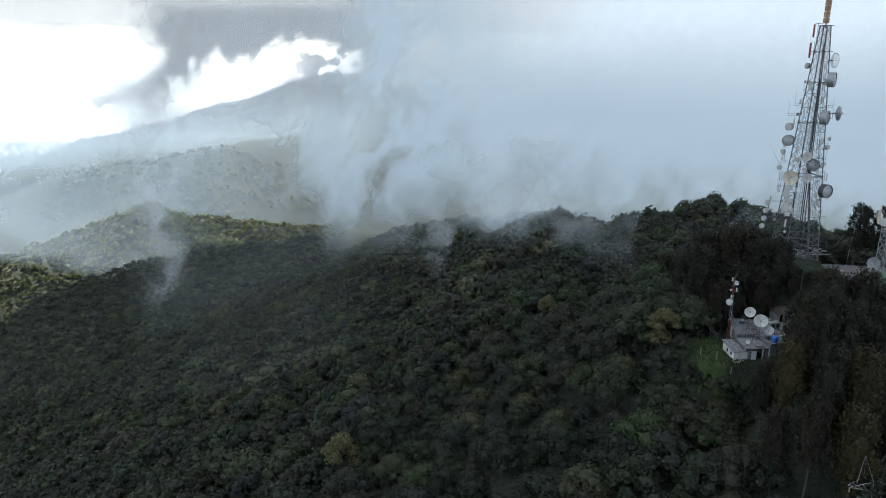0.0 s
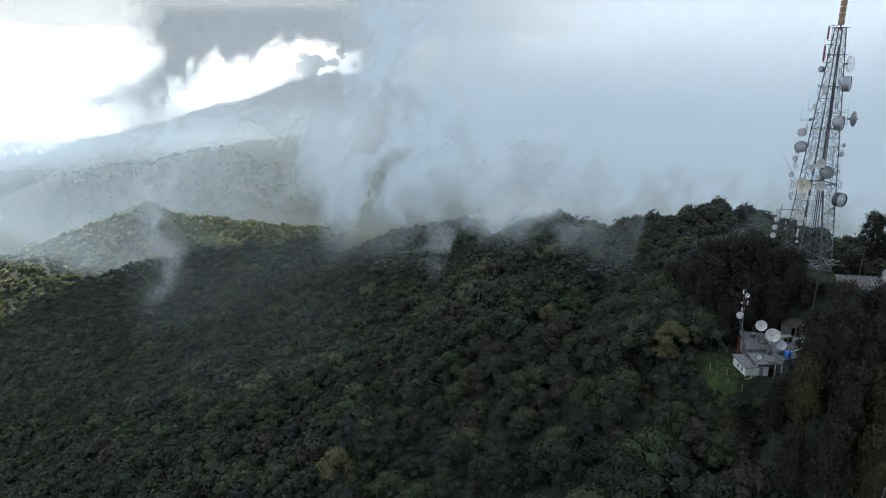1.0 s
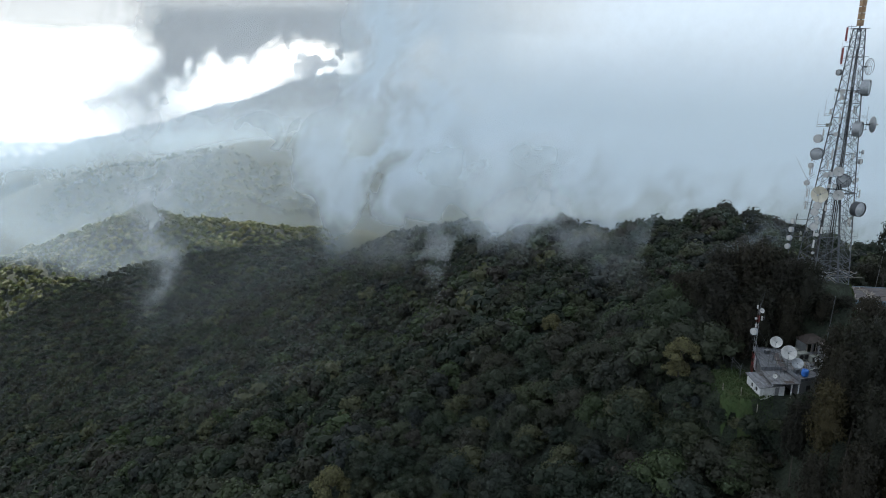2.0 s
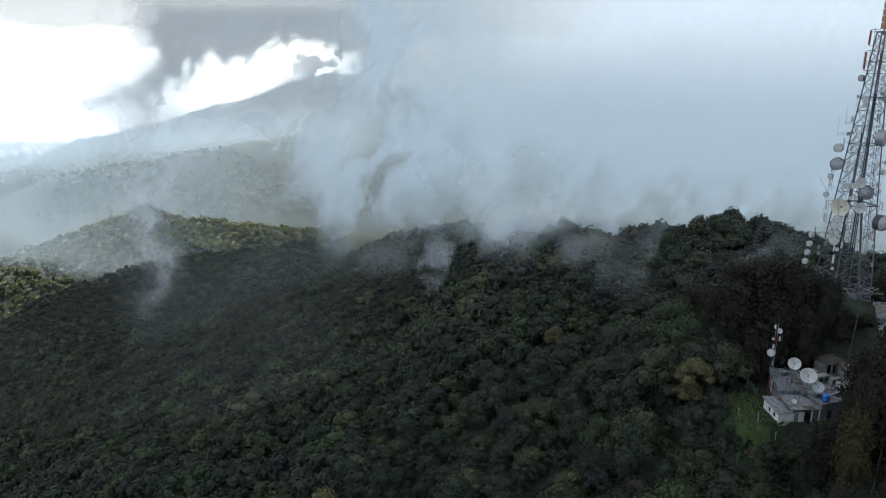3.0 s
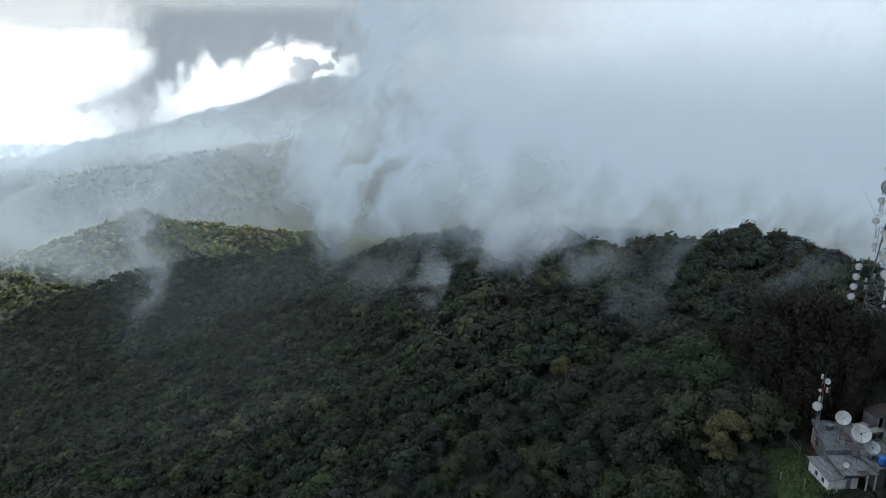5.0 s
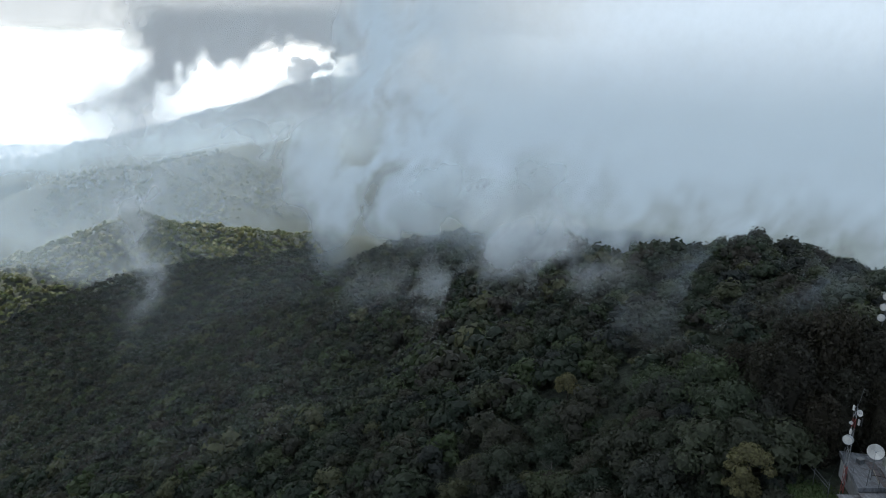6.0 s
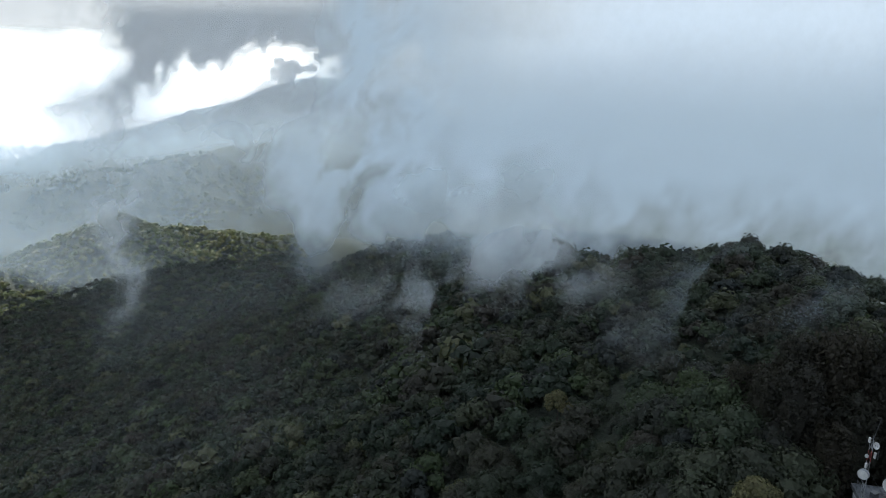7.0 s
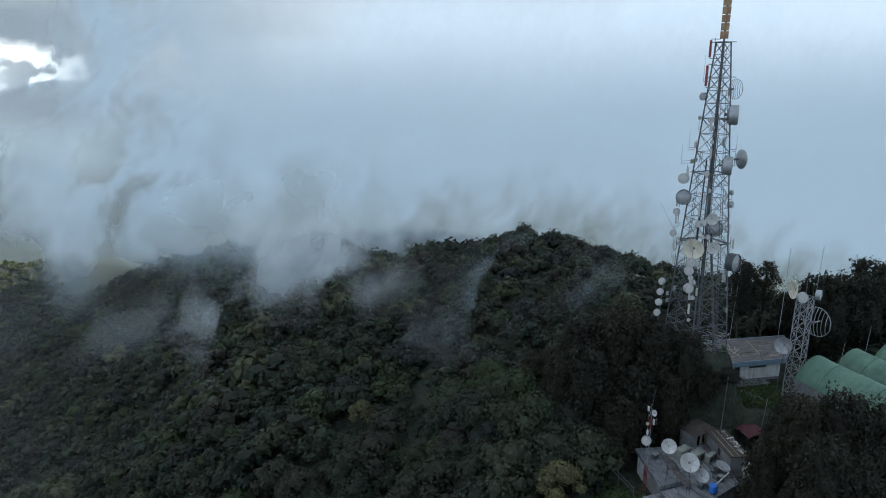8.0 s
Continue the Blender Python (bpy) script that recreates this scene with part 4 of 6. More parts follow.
# near-black fill for openings; the shade inside is put into the colour
M_DARKHOLE = worn("opening_shade_black", (0.015, 0.015, 0.016), (0.03, 0.03, 0.03), 2.0, 0.6)
M_ACBOX = worn("stained_metal_casing", (0.17, 0.19, 0.17), (0.29, 0.31, 0.28), 1.5, 0.6, 0.1, dirt=(0.11, 0.11, 0.10))
M_TIMBER = worn("grey_weathered_timber", (0.20, 0.18, 0.15), (0.34, 0.31, 0.27), 2.0, 0.9)
M_CABLE = worn("black_cable", (0.015, 0.015, 0.016), (0.03, 0.03, 0.03), 3.0, 0.6)
M_GRASS = worn("short_grass", (0.023, 0.043, 0.010), (0.041, 0.070, 0.018), 0.5, 0.95, dirt=(0.050, 0.062, 0.022), bumpy=0.5)


# ---- antennas ----
def facing(x, y, z, yaw, tilt=0.0):
    """A pose whose x axis points to the compass yaw (degrees from x, counter-clockwise) and tilts up."""
    return pose(x, y, z, 0, -tilt, yaw)


def dish(x, y, z, diam, yaw, tilt=0.0, kind="open", material=None, label="", stand=0.0, group="dishes on the tower"):
    """A round antenna that looks along its yaw. kind: open (bowl and feed), drum (shroud and flat face), grid (ribs)."""
    material = material or M_DISH
    r = diam / 2
    words = {"open": "white parabolic dish antenna with a feed on struts", "drum": "shrouded round microwave dish on a steel bracket", "grid": "open grid parabolic dish with curved ribs"}
    t = thing("dish_antenna", label or words[kind], "antenna", facing(x, y, z, yaw, tilt), group)
    if kind == "open":
        prof = [(r * k / 6, 0.32 * r * (k / 6) ** 2) for k in range(7)]
        back = [(p, q - 0.03 * diam) for p, q in prof[::-1]]
        part("reflector", Shape().lathe([*prof, (r * 1.02, 0.32 * r), *back], 26), material, t, rounded=True)
        feed = Shape().lathe([(0, r * 0.62), (0.06 * r, r * 0.62), (0.10 * r, r * 0.78), (0.10 * r, r * 0.9), (0, r * 0.9)], 10)
        part("feed", feed, M_GRIDDISH, t)
        for k in range(3):
            a = 2.094 * k + 0.5
            part("strut", Shape().bar((0.3 * r, 0.92 * r * math.cos(a), 0.92 * r * math.sin(a)), (0.74 * r, 0, 0), 0.012 * diam), M_GALV, t)
    elif kind == "drum":
        depth = 0.42 * diam
        part("shroud", Shape().lathe([(r * 0.35, -0.25 * depth), (r * 0.8, -0.12 * depth), (r, 0), (r, depth), (r * 0.95, depth), (r * 0.95, 0.75 * depth)], 26), M_GRIDDISH if material is M_DISH else material, t, rounded=False)
        part("radome", Shape().lathe([(r * 0.97, 0.8 * depth), (r * 0.7, 0.93 * depth), (0, depth)], 26), M_CREAM if material is M_CREAM else (M_GRIDDISH if material in (M_STEEL, M_GRIDDISH) else M_DISH), t, rounded=True)
    else:
        for k in range(9):
            yk = r * (-0.96 + 0.24 * k)
            zz = math.sqrt(max(r * r - yk * yk, 0.001))
            pts = [(0.3 * (yk * yk + w * w * zz * zz) / r, yk, w * zz) for w in (-1, -0.66, -0.33, 0, 0.33, 0.66, 1)]
            part("rib", Shape().tube(pts, 0.011 * diam, 4), M_GALV, t)
        part("rim", Shape().tube([(0.3 * r, r * math.cos(k * 0.2618), r * math.sin(k * 0.2618)) for k in range(25)], 0.013 * diam, 4), M_GALV, t)
        part("crossbar", Shape().tube([(0.3 * w * w * r, 0, w * r) for w in (-1, -0.6, -0.2, 0.2, 0.6, 1)], 0.014 * diam, 4), M_GALV, t)
        part("feed", Shape().bar((0, 0, 0), (0.62 * r, 0, 0), 0.03 * r, 6), M_GRIDDISH, t)
    back_x = -0.14 * diam
    part("bracket", Shape().bar((back_x - 0.25, 0, 0), (0.02, 0, 0), 0.05 * diam + 0.02, 6).bar((back_x - 0.22, 0, -0.35 * diam), (back_x - 0.22, 0, 0.35 * diam), 0.035, 6), M_STEEL, t)
    if stand:
        part("post", Shape().bar((back_x - 0.22, 0, -stand), (back_x - 0.22, 0, 0.2 * diam), 0.07, 8).moved(pose(0, 0, 0, 0, 0, 0)), M_STEEL, t)
    return t


def whip(x, y, z, height, toward, arm=0.9, lean=0.0):
    """A thin upright antenna on an arm that reaches back to the tower, at angle toward."""
    t = thing("whip_antenna", "thin upright whip antenna on a steel side arm", "antenna", pose(x, y, z, 0, lean, toward), "whip antennas on the tower")
    part("rod", Shape().bar((0, 0, -0.4), (0, 0, height), 0.028, 5, 0.014), M_GALV, t)
    part("side_arm", Shape().bar((0, 0, 0), (arm, 0, 0), 0.03).bar((0, 0, -0.3), (arm, 0, -0.3), 0.025), M_STEEL, t)
    return t


def sector(x, y, z, toward, h=1.4):
    t = thing("panel_antenna", "narrow pale panel antenna clamped to a pole", "antenna", pose(x, y, z, 0, 0, toward), "panel antennas on the tower")
    part("panel", Shape().hexa([(-0.10, -0.13, 0), (0.06, -0.10, 0), (0.06, 0.10, 0), (-0.10, 0.13, 0)], [(-0.10, -0.13, h), (0.06, -0.10, h), (0.06, 0.10, h), (-0.10, 0.13, h)]), M_DISH, t)
    part("clamp", Shape().bar((0.05, 0, 0.2 * h), (0.35, 0, 0.2 * h), 0.03).bar((0.05, 0, 0.8 * h), (0.35, 0, 0.8 * h), 0.03).bar((0.35, 0, -0.2), (0.35, 0, h + 0.2), 0.035, 6), M_STEEL, t)
    return t


def lattice(name, label, cx, cy, z0, z1, side, levels, leg_r, brace_r, material, leg_material, turn=0.0, split=()):
    """A four-legged lattice tower; side(z) is its width."""
    t = thing(name, label, "tower", pose(cx, cy, 0, 0, 0, turn))
    sx, sy = (-1, 1, 1, -1), (-1, -1, 1, 1)

    def corner(i, z):
        h = side(z) / 2
        return Vector((sx[i % 4] * h, sy[i % 4] * h, z))
    for i in range(4):
        part("leg", Shape().tube([corner(i, z) for z in levels], leg_r, 5), leg_material[i % len(leg_material)], t)
    for n, (za, zb) in enumerate(zip(levels, levels[1:])):
        for i in range(4):
            part("brace", Shape().bar(corner(i, za), corner(i + 1, zb), brace_r).bar(corner(i + 1, za), corner(i, zb), brace_r), material, t)
            part("girt", Shape().bar(corner(i, zb), corner(i + 1, zb), brace_r * 1.1), material, t)
            if n in split:
                ma, mb, mid = (corner(i, za) + corner(i, zb)) / 2, (corner(i + 1, za) + corner(i + 1, zb)) / 2, (corner(i, zb) + corner(i + 1, zb)) / 2
                part("brace", Shape().bar(ma, mid, brace_r * 0.8).bar(mb, mid, brace_r * 0.8).bar(ma, mb, brace_r * 0.8), material, t)
    return t, corner


TX, TY, TB = 65.1, 124.0, 17.0


def tower_side(z):
    return max(1.15, 6.5 - (z - 14.2) * 0.117)


LEVELS = [17.0, 18.6, 21.2, 25.2, 29.0, 32.6, 36.0, 39.2, 42.2, 45.0, 47.4, 49.4, 51.4, 53.0, 54.6, 56.2, 57.6, 59.0]
tower, corner = lattice("lattice_tower", "tall grey steel lattice mast crowded with dishes and antennas", TX, TY, TB, 59.0, tower_side, LEVELS, 0.10, 0.040, M_TOWER, (M_STEEL, M_TOWER, M_STEEL, M_STEEL), 0.0, (0, 1, 2, 3, 4, 5, 6, 7))
for z in (59.05, 54.7, 49.4, 42.2, 32.7):
    h = tower_side(z) / 2 + (0.45 if z > 50 else 0.25)
    part("platform", Shape().box(-h, h, -h, -h + 0.35, z, z + 0.08).box(-h, h, h - 0.35, h, z, z + 0.08).box(-h, -h + 0.35, -h + 0.35, h - 0.35, z, z + 0.08).box(h - 0.35, h, -h + 0.35, h - 0.35, z, z + 0.08), M_STEEL, tower, "dark steel work platform")
ladder = Shape().bar((-0.2, -0.4, TB), (-0.2, -0.4, 58.5), 0.03).bar((0.2, -0.4, TB), (0.2, -0.4, 58.5), 0.03)
for k in range(90):
    ladder.bar((-0.2, -0.4, TB + 0.46 * k), (0.2, -0.4, TB + 0.46 * k), 0.016)
part("ladder", ladder, M_TOWER, tower)
# cable ladders that climb the faces
for dx, dy, top in ((-0.62, -0.9, 49.0), (0.30, -0.98, 54.0), (-0.95, 0.25, 46.0), (0.9, -0.5, 42.0)):
    rungs = Shape()
    for z0_, z1_ in zip(LEVELS, LEVELS[1:]):
        if z1_ > top:
            break
        p0, p1 = (Vector((dx * tower_side(z) / 2, dy * tower_side(z) / 2, z)) for z in (z0_, z1_))
        off = Vector((0.38, 0, 0)) if abs(dy) > abs(dx) else Vector((0, 0.38, 0))
        rungs.bar(p0, p1, 0.034).bar(p0 + off, p1 + off, 0.034)
        for k in range(4):
            q0 = p0.lerp(p1, (k + 0.5) / 4)
            rungs.bar(q0, q0 + off, 0.022)
    part("cable_ladder", rungs, M_STEEL, tower)
for k, (dx, dy) in enumerate(((0.45, 0.5), (0.62, 0.42), (-0.62, 0.3), (-0.75, 0.55))):
    top = (56, 50, 44, 36)[k]
    part("cable_run", Shape().tube([(dx * (1 + 1.4 * (top - z) / 40), dy * (1 + 1.2 * (top - z) / 40), z) for z in np.linspace(TB, top, 8)], 0.10, 5), M_CABLE, tower, "bundle of black feeder cables")
part("spine", Shape().tube([(1.9 - 1.5 * u, -1.9 + 1.5 * u, TB + 19 * u) for u in (0, 0.5, 1)], 0.17, 6), M_STEEL, tower)
part("top_mast", Shape().bar((0, 0, 58.6), (0, 0, 67.5), 0.13, 8), M_STEEL, tower)
for k in range(8):
    z = 59.5 + 1.0 * k
    drum = Shape().hexa([(-0.36, -0.30, z), (0.36, -0.30, z), (0.42, 0.30, z), (-0.42, 0.30, z)], [(-0.36, -0.34, z + 0.9), (0.36, -0.34, z + 0.9), (0.42, 0.34, z + 0.9), (-0.42, 0.34, z + 0.9)])
    drum.bar((-0.05, 0.25, z + 0.3), (0.55, 0.25, z + 0.3), 0.06, 6)
    part("antenna_drum", drum, M_BROWN_ANT, tower, "tan box panel of the stacked top antenna")
for za, zb, off in ((57.2, 59.3, -1.75), (53.6, 56.2, -1.95)):
    a = thing("red_tube_antenna", "upright red tube antenna on a steel side frame", "antenna", pose(TX + off, TY + 0.3, za), "red tube antennas")
    part("tube", Shape().bar((0, 0, 0), (0, 0, zb - za), 0.16, 10), M_RED, a)
    part("side_frame", Shape().bar((0, 0, -0.15), (1.3, -0.2, -0.15), 0.04).bar((0, 0, zb - za + 0.15), (1.3, -0.2, zb - za + 0.15), 0.04).bar((0.55, -0.1, -0.3), (0.55, -0.1, zb - za + 0.3), 0.04), M_STEEL, a)

# large dishes; yaw is where they look
dish(67.0, 123.6, 53.2, 2.6, 0, 0, "grid", None, "dark grey microwave dish high on the tower")
dish(66.6, 123.4, 49.9, 2.6, -40, 0, "drum", M_GRIDDISH, "large grey shrouded microwave dish high on the tower")
dish(68.8, 123.2, 44.0, 2.6, -10, 0, "open", M_GRIDDISH, "grey dish reaching out from the tower on an arm")
part("side_arm", Shape().bar((66.8, 123.0, 44.0), (68.6, 123.2, 44.0), 0.06).bar((66.8, 123.0, 42.9), (68.3, 123.2, 43.2), 0.05).moved(pose(-TX, -TY, 0)), M_STEEL, tower)
dish(66.2, 123.0, 43.3, 2.5, -45, 0, "drum", M_GRIDDISH, "large grey shrouded microwave dish beside the platform")
dish(63.4, 124.6, 52.3, 1.0, 195, 0, "drum", M_STEEL, "small dark drum antenna near the tower top")
dish(62.0, 125.4, 41.5, 1.4, 215, 0, "drum", M_DISH, "small white drum antenna on the tower's leg")
dish(62.0, 125.2, 39.0, 2.0, 228, 0, "drum", M_STEEL, "dark round dish reaching out from a tower leg")
dish(63.9, 121.6, 36.5, 1.6, -112, 0, "open", None, "round white dish on the tower's front")
dish(66.4, 123.8, 34.6, 2.2, -125, 0, "drum", M_STEEL, "large dark dish inside the tower's frame")
dish(62.4, 122.3, 35.8, 0.9, -130, 0, "drum", M_DISH, "small white drum antenna on the tower's front")
dish(61.6, 121.8, 32.6, 2.7, -138, -2, "open", M_CREAM, "big cream dish low on the tower")
dish(64.2, 121.2, 32.6, 1.7, -110, 0, "open", None, "pale blue-white dish low on the tower")
dish(67.6, 121.6, 30.2, 2.5, -70, 0, "drum", M_STEEL, "large dark-rimmed drum dish low on the tower")
for k, (dx, dz, d) in enumerate(((61.4, 30.7, 1.25), (61.1, 29.6, 1.25), (61.5, 28.5, 0.7), (61.7, 27.9, 0.7), (61.2, 27.1, 1.3))):
    dish(dx, 121.8, dz, d, -130 + 6 * k, 0, "drum", M_DISH, "small white drum antenna on the lower tower")
for k in range(4):
    dish(59.5 - 0.16 * k, 124.9, 27.3 - 1.5 * k, 0.95, 190 + 8 * k, 0, "drum", M_DISH, "small white drum antenna on a pole beside the tower")
part("outrigger_pole", Shape().bar((59.28, 125.02, 21.5), (59.93, 125.0, 28.6), 0.08, 6).bar((59.55, 125.02, 24.5), (62.6, 124.8, 24.5), 0.05).bar((59.84, 125.0, 27.6), (62.7, 124.8, 27.6), 0.05).moved(pose(-TX, -TY, 0)), M_STEEL, tower)
for px, py, pz, d, yaw in ((68.4, 123.6, 39.4, 0.7, -20), (67.6, 122.6, 38.0, 0.9, -60), (67.4, 122.4, 35.0, 0.7, -60), (61.5, 125.6, 36.9, 0.9, 200), (61.2, 125.6, 33.9, 0.9, 210), (62.9, 121.9, 34.0, 0.6, -120), (63.6, 121.7, 34.0, 0.65, -110), (62.9, 122.3, 42.5, 0.7, -120), (63.6, 122.4, 40.2, 0.6, -110), (63.2, 122.2, 46.6, 0.5, -120)):
    dish(px, py, pz, d, yaw, 0, "drum", M_DISH, "small white drum antenna on the tower")

for px, py, z, h, tw, arm in ((61.4, 125.6, 43.8, 2.6, 0, 1.5), (62.3, 125.4, 45.6, 2.4, 0, 0.9), (63.4, 125.2, 48.2, 1.6, 0, 0.5), (60.9, 125.3, 30.5, 2.0, 0, 1.2), (61.0, 125.4, 33.2, 1.8, 0, 1.2), (68.0, 122.9, 38.6, 1.5, 180, 0.8), (67.9, 122.8, 36.0, 1.4, 180, 0.8), (68.0, 122.6, 33.6, 1.4, 180, 0.8), (69.2, 122.3, 25.2, 1.6, 180, 0.9), (63.3, 125.0, 54.5, 3.0, 0, 1.2), (67.9, 122.9, 45.4, 1.8, 180, 1.0)):
    whip(px, py, z, h, tw, arm)
whip(61.0, 125.6, 34.6, 4.6, 0, 1.4, -32)
for px, py, z, tw in ((61.6, 125.9, 37.6, 0), (61.4, 125.6, 35.2, 0), (61.3, 125.4, 31.4, 0), (61.2, 125.2, 29.4, 10), (62.6, 121.9, 38.6, 60), (63.0, 122.0, 44.4, 60), (62.1, 122.0, 30.4, 70), (61.4, 121.6, 25.4, 60), (67.9, 121.6, 32.0, 160), (62.8, 122.2, 48.0, 60)):
    sector(px, py, z, tw)


# clutter of small gear clamped to the legs
rg = random.Random(11)
for k in range(30):
    z = rg.uniform(22, 50)
    h = tower_side(z) / 2
    i = rg.choice((0, 0, 3, 3, 1))
    x, y = TX + (-h, h, h, -h)[i] + rg.uniform(-0.5, 0.3), TY + (-h, -h, h, h)[i] + rg.uniform(-0.4, 0.4)
    if k % 3 == 0:
        dish(x - 0.3, y, z, rg.uniform(0.45, 0.85), rg.uniform(170, 280), 0, "drum", M_DISH, "small pale drum antenna clamped to a tower leg")
    elif k % 3 == 1:
        sector(x - 0.3, y, z, rg.uniform(0, 90), rg.uniform(0.8, 1.7))
    else:
        b = thing("radio_box", "small grey radio unit strapped to a tower leg", "radio unit", pose(x - 0.15, y, z, 0, 0, rg.uniform(0, 90)), "radio units on the tower")
        part("case", Shape().hexa([(-0.2, -0.14, 0), (0.2, -0.14, 0), (0.2, 0.14, 0), (-0.2, 0.14, 0)], [(-0.17, -0.12, 0.55), (0.17, -0.12, 0.55), (0.17, 0.12, 0.55), (-0.17, 0.12, 0.55)]), M_ACBOX, b)
        part("strap", Shape().bar((-0.22, 0, 0.28), (0.4, 0, 0.28), 0.03), M_STEEL, b)

# ---- lower lattice tower, grid dish and masts ----
def mast_side(z):
    return 1.9 - 0.02 * (z - 10)


MX, MY = 78.9, 118.6
mast, mcorner = lattice("lattice_tower", "short pale galvanised lattice tower with dishes on top", MX, MY, 9.4, 24.8, mast_side, [9.4, 10.2, 12.1, 14.0, 15.9, 17.8, 19.7, 21.6, 23.4, 24.8], 0.07, 0.045, M_GALV, (M_GALV,), 18)
part("head_frame", Shape().bar((-1.3, 0, 24.1), (1.7, 0, 24.1), 0.06).bar((-1.3, 0.5, 22.9), (1.7, 0.5, 22.9), 0.06).bar((0, 0, 22.7), (0, 0, 27.2), 0.05, 6).bar((0.8, 0.3, 22.7), (0.8, 0.3, 26.1), 0.04, 6).bar((-1.3, 0, 22.7), (-1.3, 0, 25.7), 0.05, 6), M_STEEL, mast)
GM = "dishes on the short tower"
dish(77.5, 119.1, 25.8, 2.57, 160, 0, "open", M_CREAM, "cream dish facing away on the short tower", group=GM)
dish(77.0, 117.5, 25.3, 1.44, -120, 0, "drum", M_DISH, "white drum dish on the short tower's head", group=GM)
dish(80.2, 118.0, 25.1, 1.44, -60, 0, "drum", M_DISH, "white drum dish on the short tower's arm", group=GM)
dish(80.7, 118.2, 20.8, 4.28, 5, 0, "grid", None, "large open grid dish bolted to the short tower", group=GM)
dish(79.1, 121.2, 16.3, 2.5, 205, 12, "open", M_GRIDDISH, "grey dish on a tall post before the hall", 7.6, group="dishes on roofs")


def pole(x, y, z0, z1, r, label, lean=0.0, material=None):
    t = thing("pole", label, "pole", pose(x, y, z0, 0, lean, 0), "poles of the station")
    part("shaft", Shape().bar((0, 0, -0.4), (0, 0, z1 - z0), r, 7, r * 0.7), material or M_GALV, t)
    part("cap", Shape().lathe([(0, 0.0), (r * 1.3, 0.0), (r * 1.3, 0.12), (0, 0.16)], 8).moved(pose(0, 0, z1 - z0, 0, -90, 0)), M_STEEL, t)
    return t


pole(61.4, 113.4, 5.5, 17.4, 0.07, "thin grey pole beside the shed", 2, M_STEEL)
pole(69.4, 114.4, float(land(69.4, 114.4)), 12.6, 0.05, "short thin grey pole in the yard", 6)
pole(73.6, 114.2, 9.2, 14.6, 0.08, "dark pole in front of the green roofs", 0, M_STEEL)
pole(81.0, 113.4, 16.0, 19.3, 0.035, "thin rod rising over the green roof", 4)
pole(87.6, 115.0, 16.0, 20.3, 0.035, "thin rod rising over the green roof", 4)
pole(85.6, 128.5, 12.7, 28.5, 0.05, "tall thin whip mast beyond the hall", 1)
pole(87.4, 124.6, 9.4, 29.6, 0.045, "tall thin whip mast beyond the hall", 2)
pole(82.3, 135.4, 9.0, 25.2, 0.05, "tall thin whip mast beyond the hall", 3)


# ---- hall with the flat roof ----
HALL = [(72.0, 126.1), (82.4, 124.4), (88.6, 130.7), (74.4, 133.2)]
EAVES = [(71.2, 125.5), (82.8, 123.6), (89.7, 131.0), (73.9, 133.9)]
hall = thing("equipment_hall", "long low white hall with a rusty flat roof and blue fascia", "building", pose(0, 0, 0))
part("plinth", Shape().prism(inset(HALL, 0.06), 8.4, 9.4), M_GREYWALL, hall)
part("wall", walls(HALL, 9.4, 11.85, 0.22, [(0, 2.7, 3.7, 9.4, 11.45), (0, 0.4, 2.0, 11.1, 11.5), (0, 5.2, 8.2, 11.1, 11.5)]), M_WHITE, hall)
part("door", along(HALL, 0, 2.7, 3.7, 0.1, 0.06, 9.4, 11.45), M_DARKHOLE, hall, "dark open-looking steel door")
for u0, u1, v0, v1 in ((0.4, 2.0, 11.1, 11.5), (5.2, 8.2, 11.1, 11.5)):
    w = part("window", along(HALL, 0, u0 + 0.05, u1 - 0.05, 0.10, 0.03, v0 + 0.05, v1 - 0.05), M_DARKHOLE, hall, "narrow dark window")
    part("frame", Shape().add(*(lambda s: (s.v, s.f))(along(HALL, 0, u0, u1, 0.06, 0.05, v0, v0 + 0.05))).add(*(lambda s: (s.v, s.f))(along(HALL, 0, u0, u1, 0.06, 0.05, v1 - 0.05, v1))), M_GREYWALL, w)
part("fascia", walls(EAVES, 11.83, 12.66, 0.10), M_BLUETRIM, hall)
part("roof", Shape().prism(inset(EAVES, -0.12), 11.9, 12.58), M_RUSTROOF, hall, "flat roof streaked with rust and moss")
part("terrace", Shape().prism([(71.2, 124.4), (79.6, 123.0), (79.8, 124.7), (71.5, 126.0)], 8.5, 9.2), M_ROOF, hall, "low concrete terrace")
for k in range(4):
    part("terrace_post", Shape().box(71.5 + 2.5 * k, 71.66 + 2.5 * k, 124.5 - 0.42 * k, 124.66 - 0.42 * k, 7.6, 8.5), M_GREYWALL, hall)
rs = random.Random(5)
for k in range(30):
    u, v = rs.uniform(0.06, 0.9), rs.uniform(0.12, 0.88)
    x, y = 71.4 + 11.4 * u + (2.7 + 4.0 * u) * v, 125.6 - 1.8 * u + (8.2 - 0.8 * u) * v
    a, ln = rs.choice((0.9, 1.0, -0.15, -0.2, 0.5)), rs.uniform(0.9, 2.8)
    if k < 2:
        x, y, a, ln = 76.8 + 4.2 * k, 129.4 - 0.7 * k, 1.42 - 0.25 * k, 5.8
    b = thing("plank", "weathered timber plank lying on the rusty roof", "plank", pose(x, y, 12.59, 0, 0, math.degrees(a)), "planks on the hall roof")
    part("board", Shape().box(-ln / 2, ln / 2, -0.07, 0.07, 0, 0.06), M_TIMBER if k % 3 != 2 else M_BROWNROOF, b)

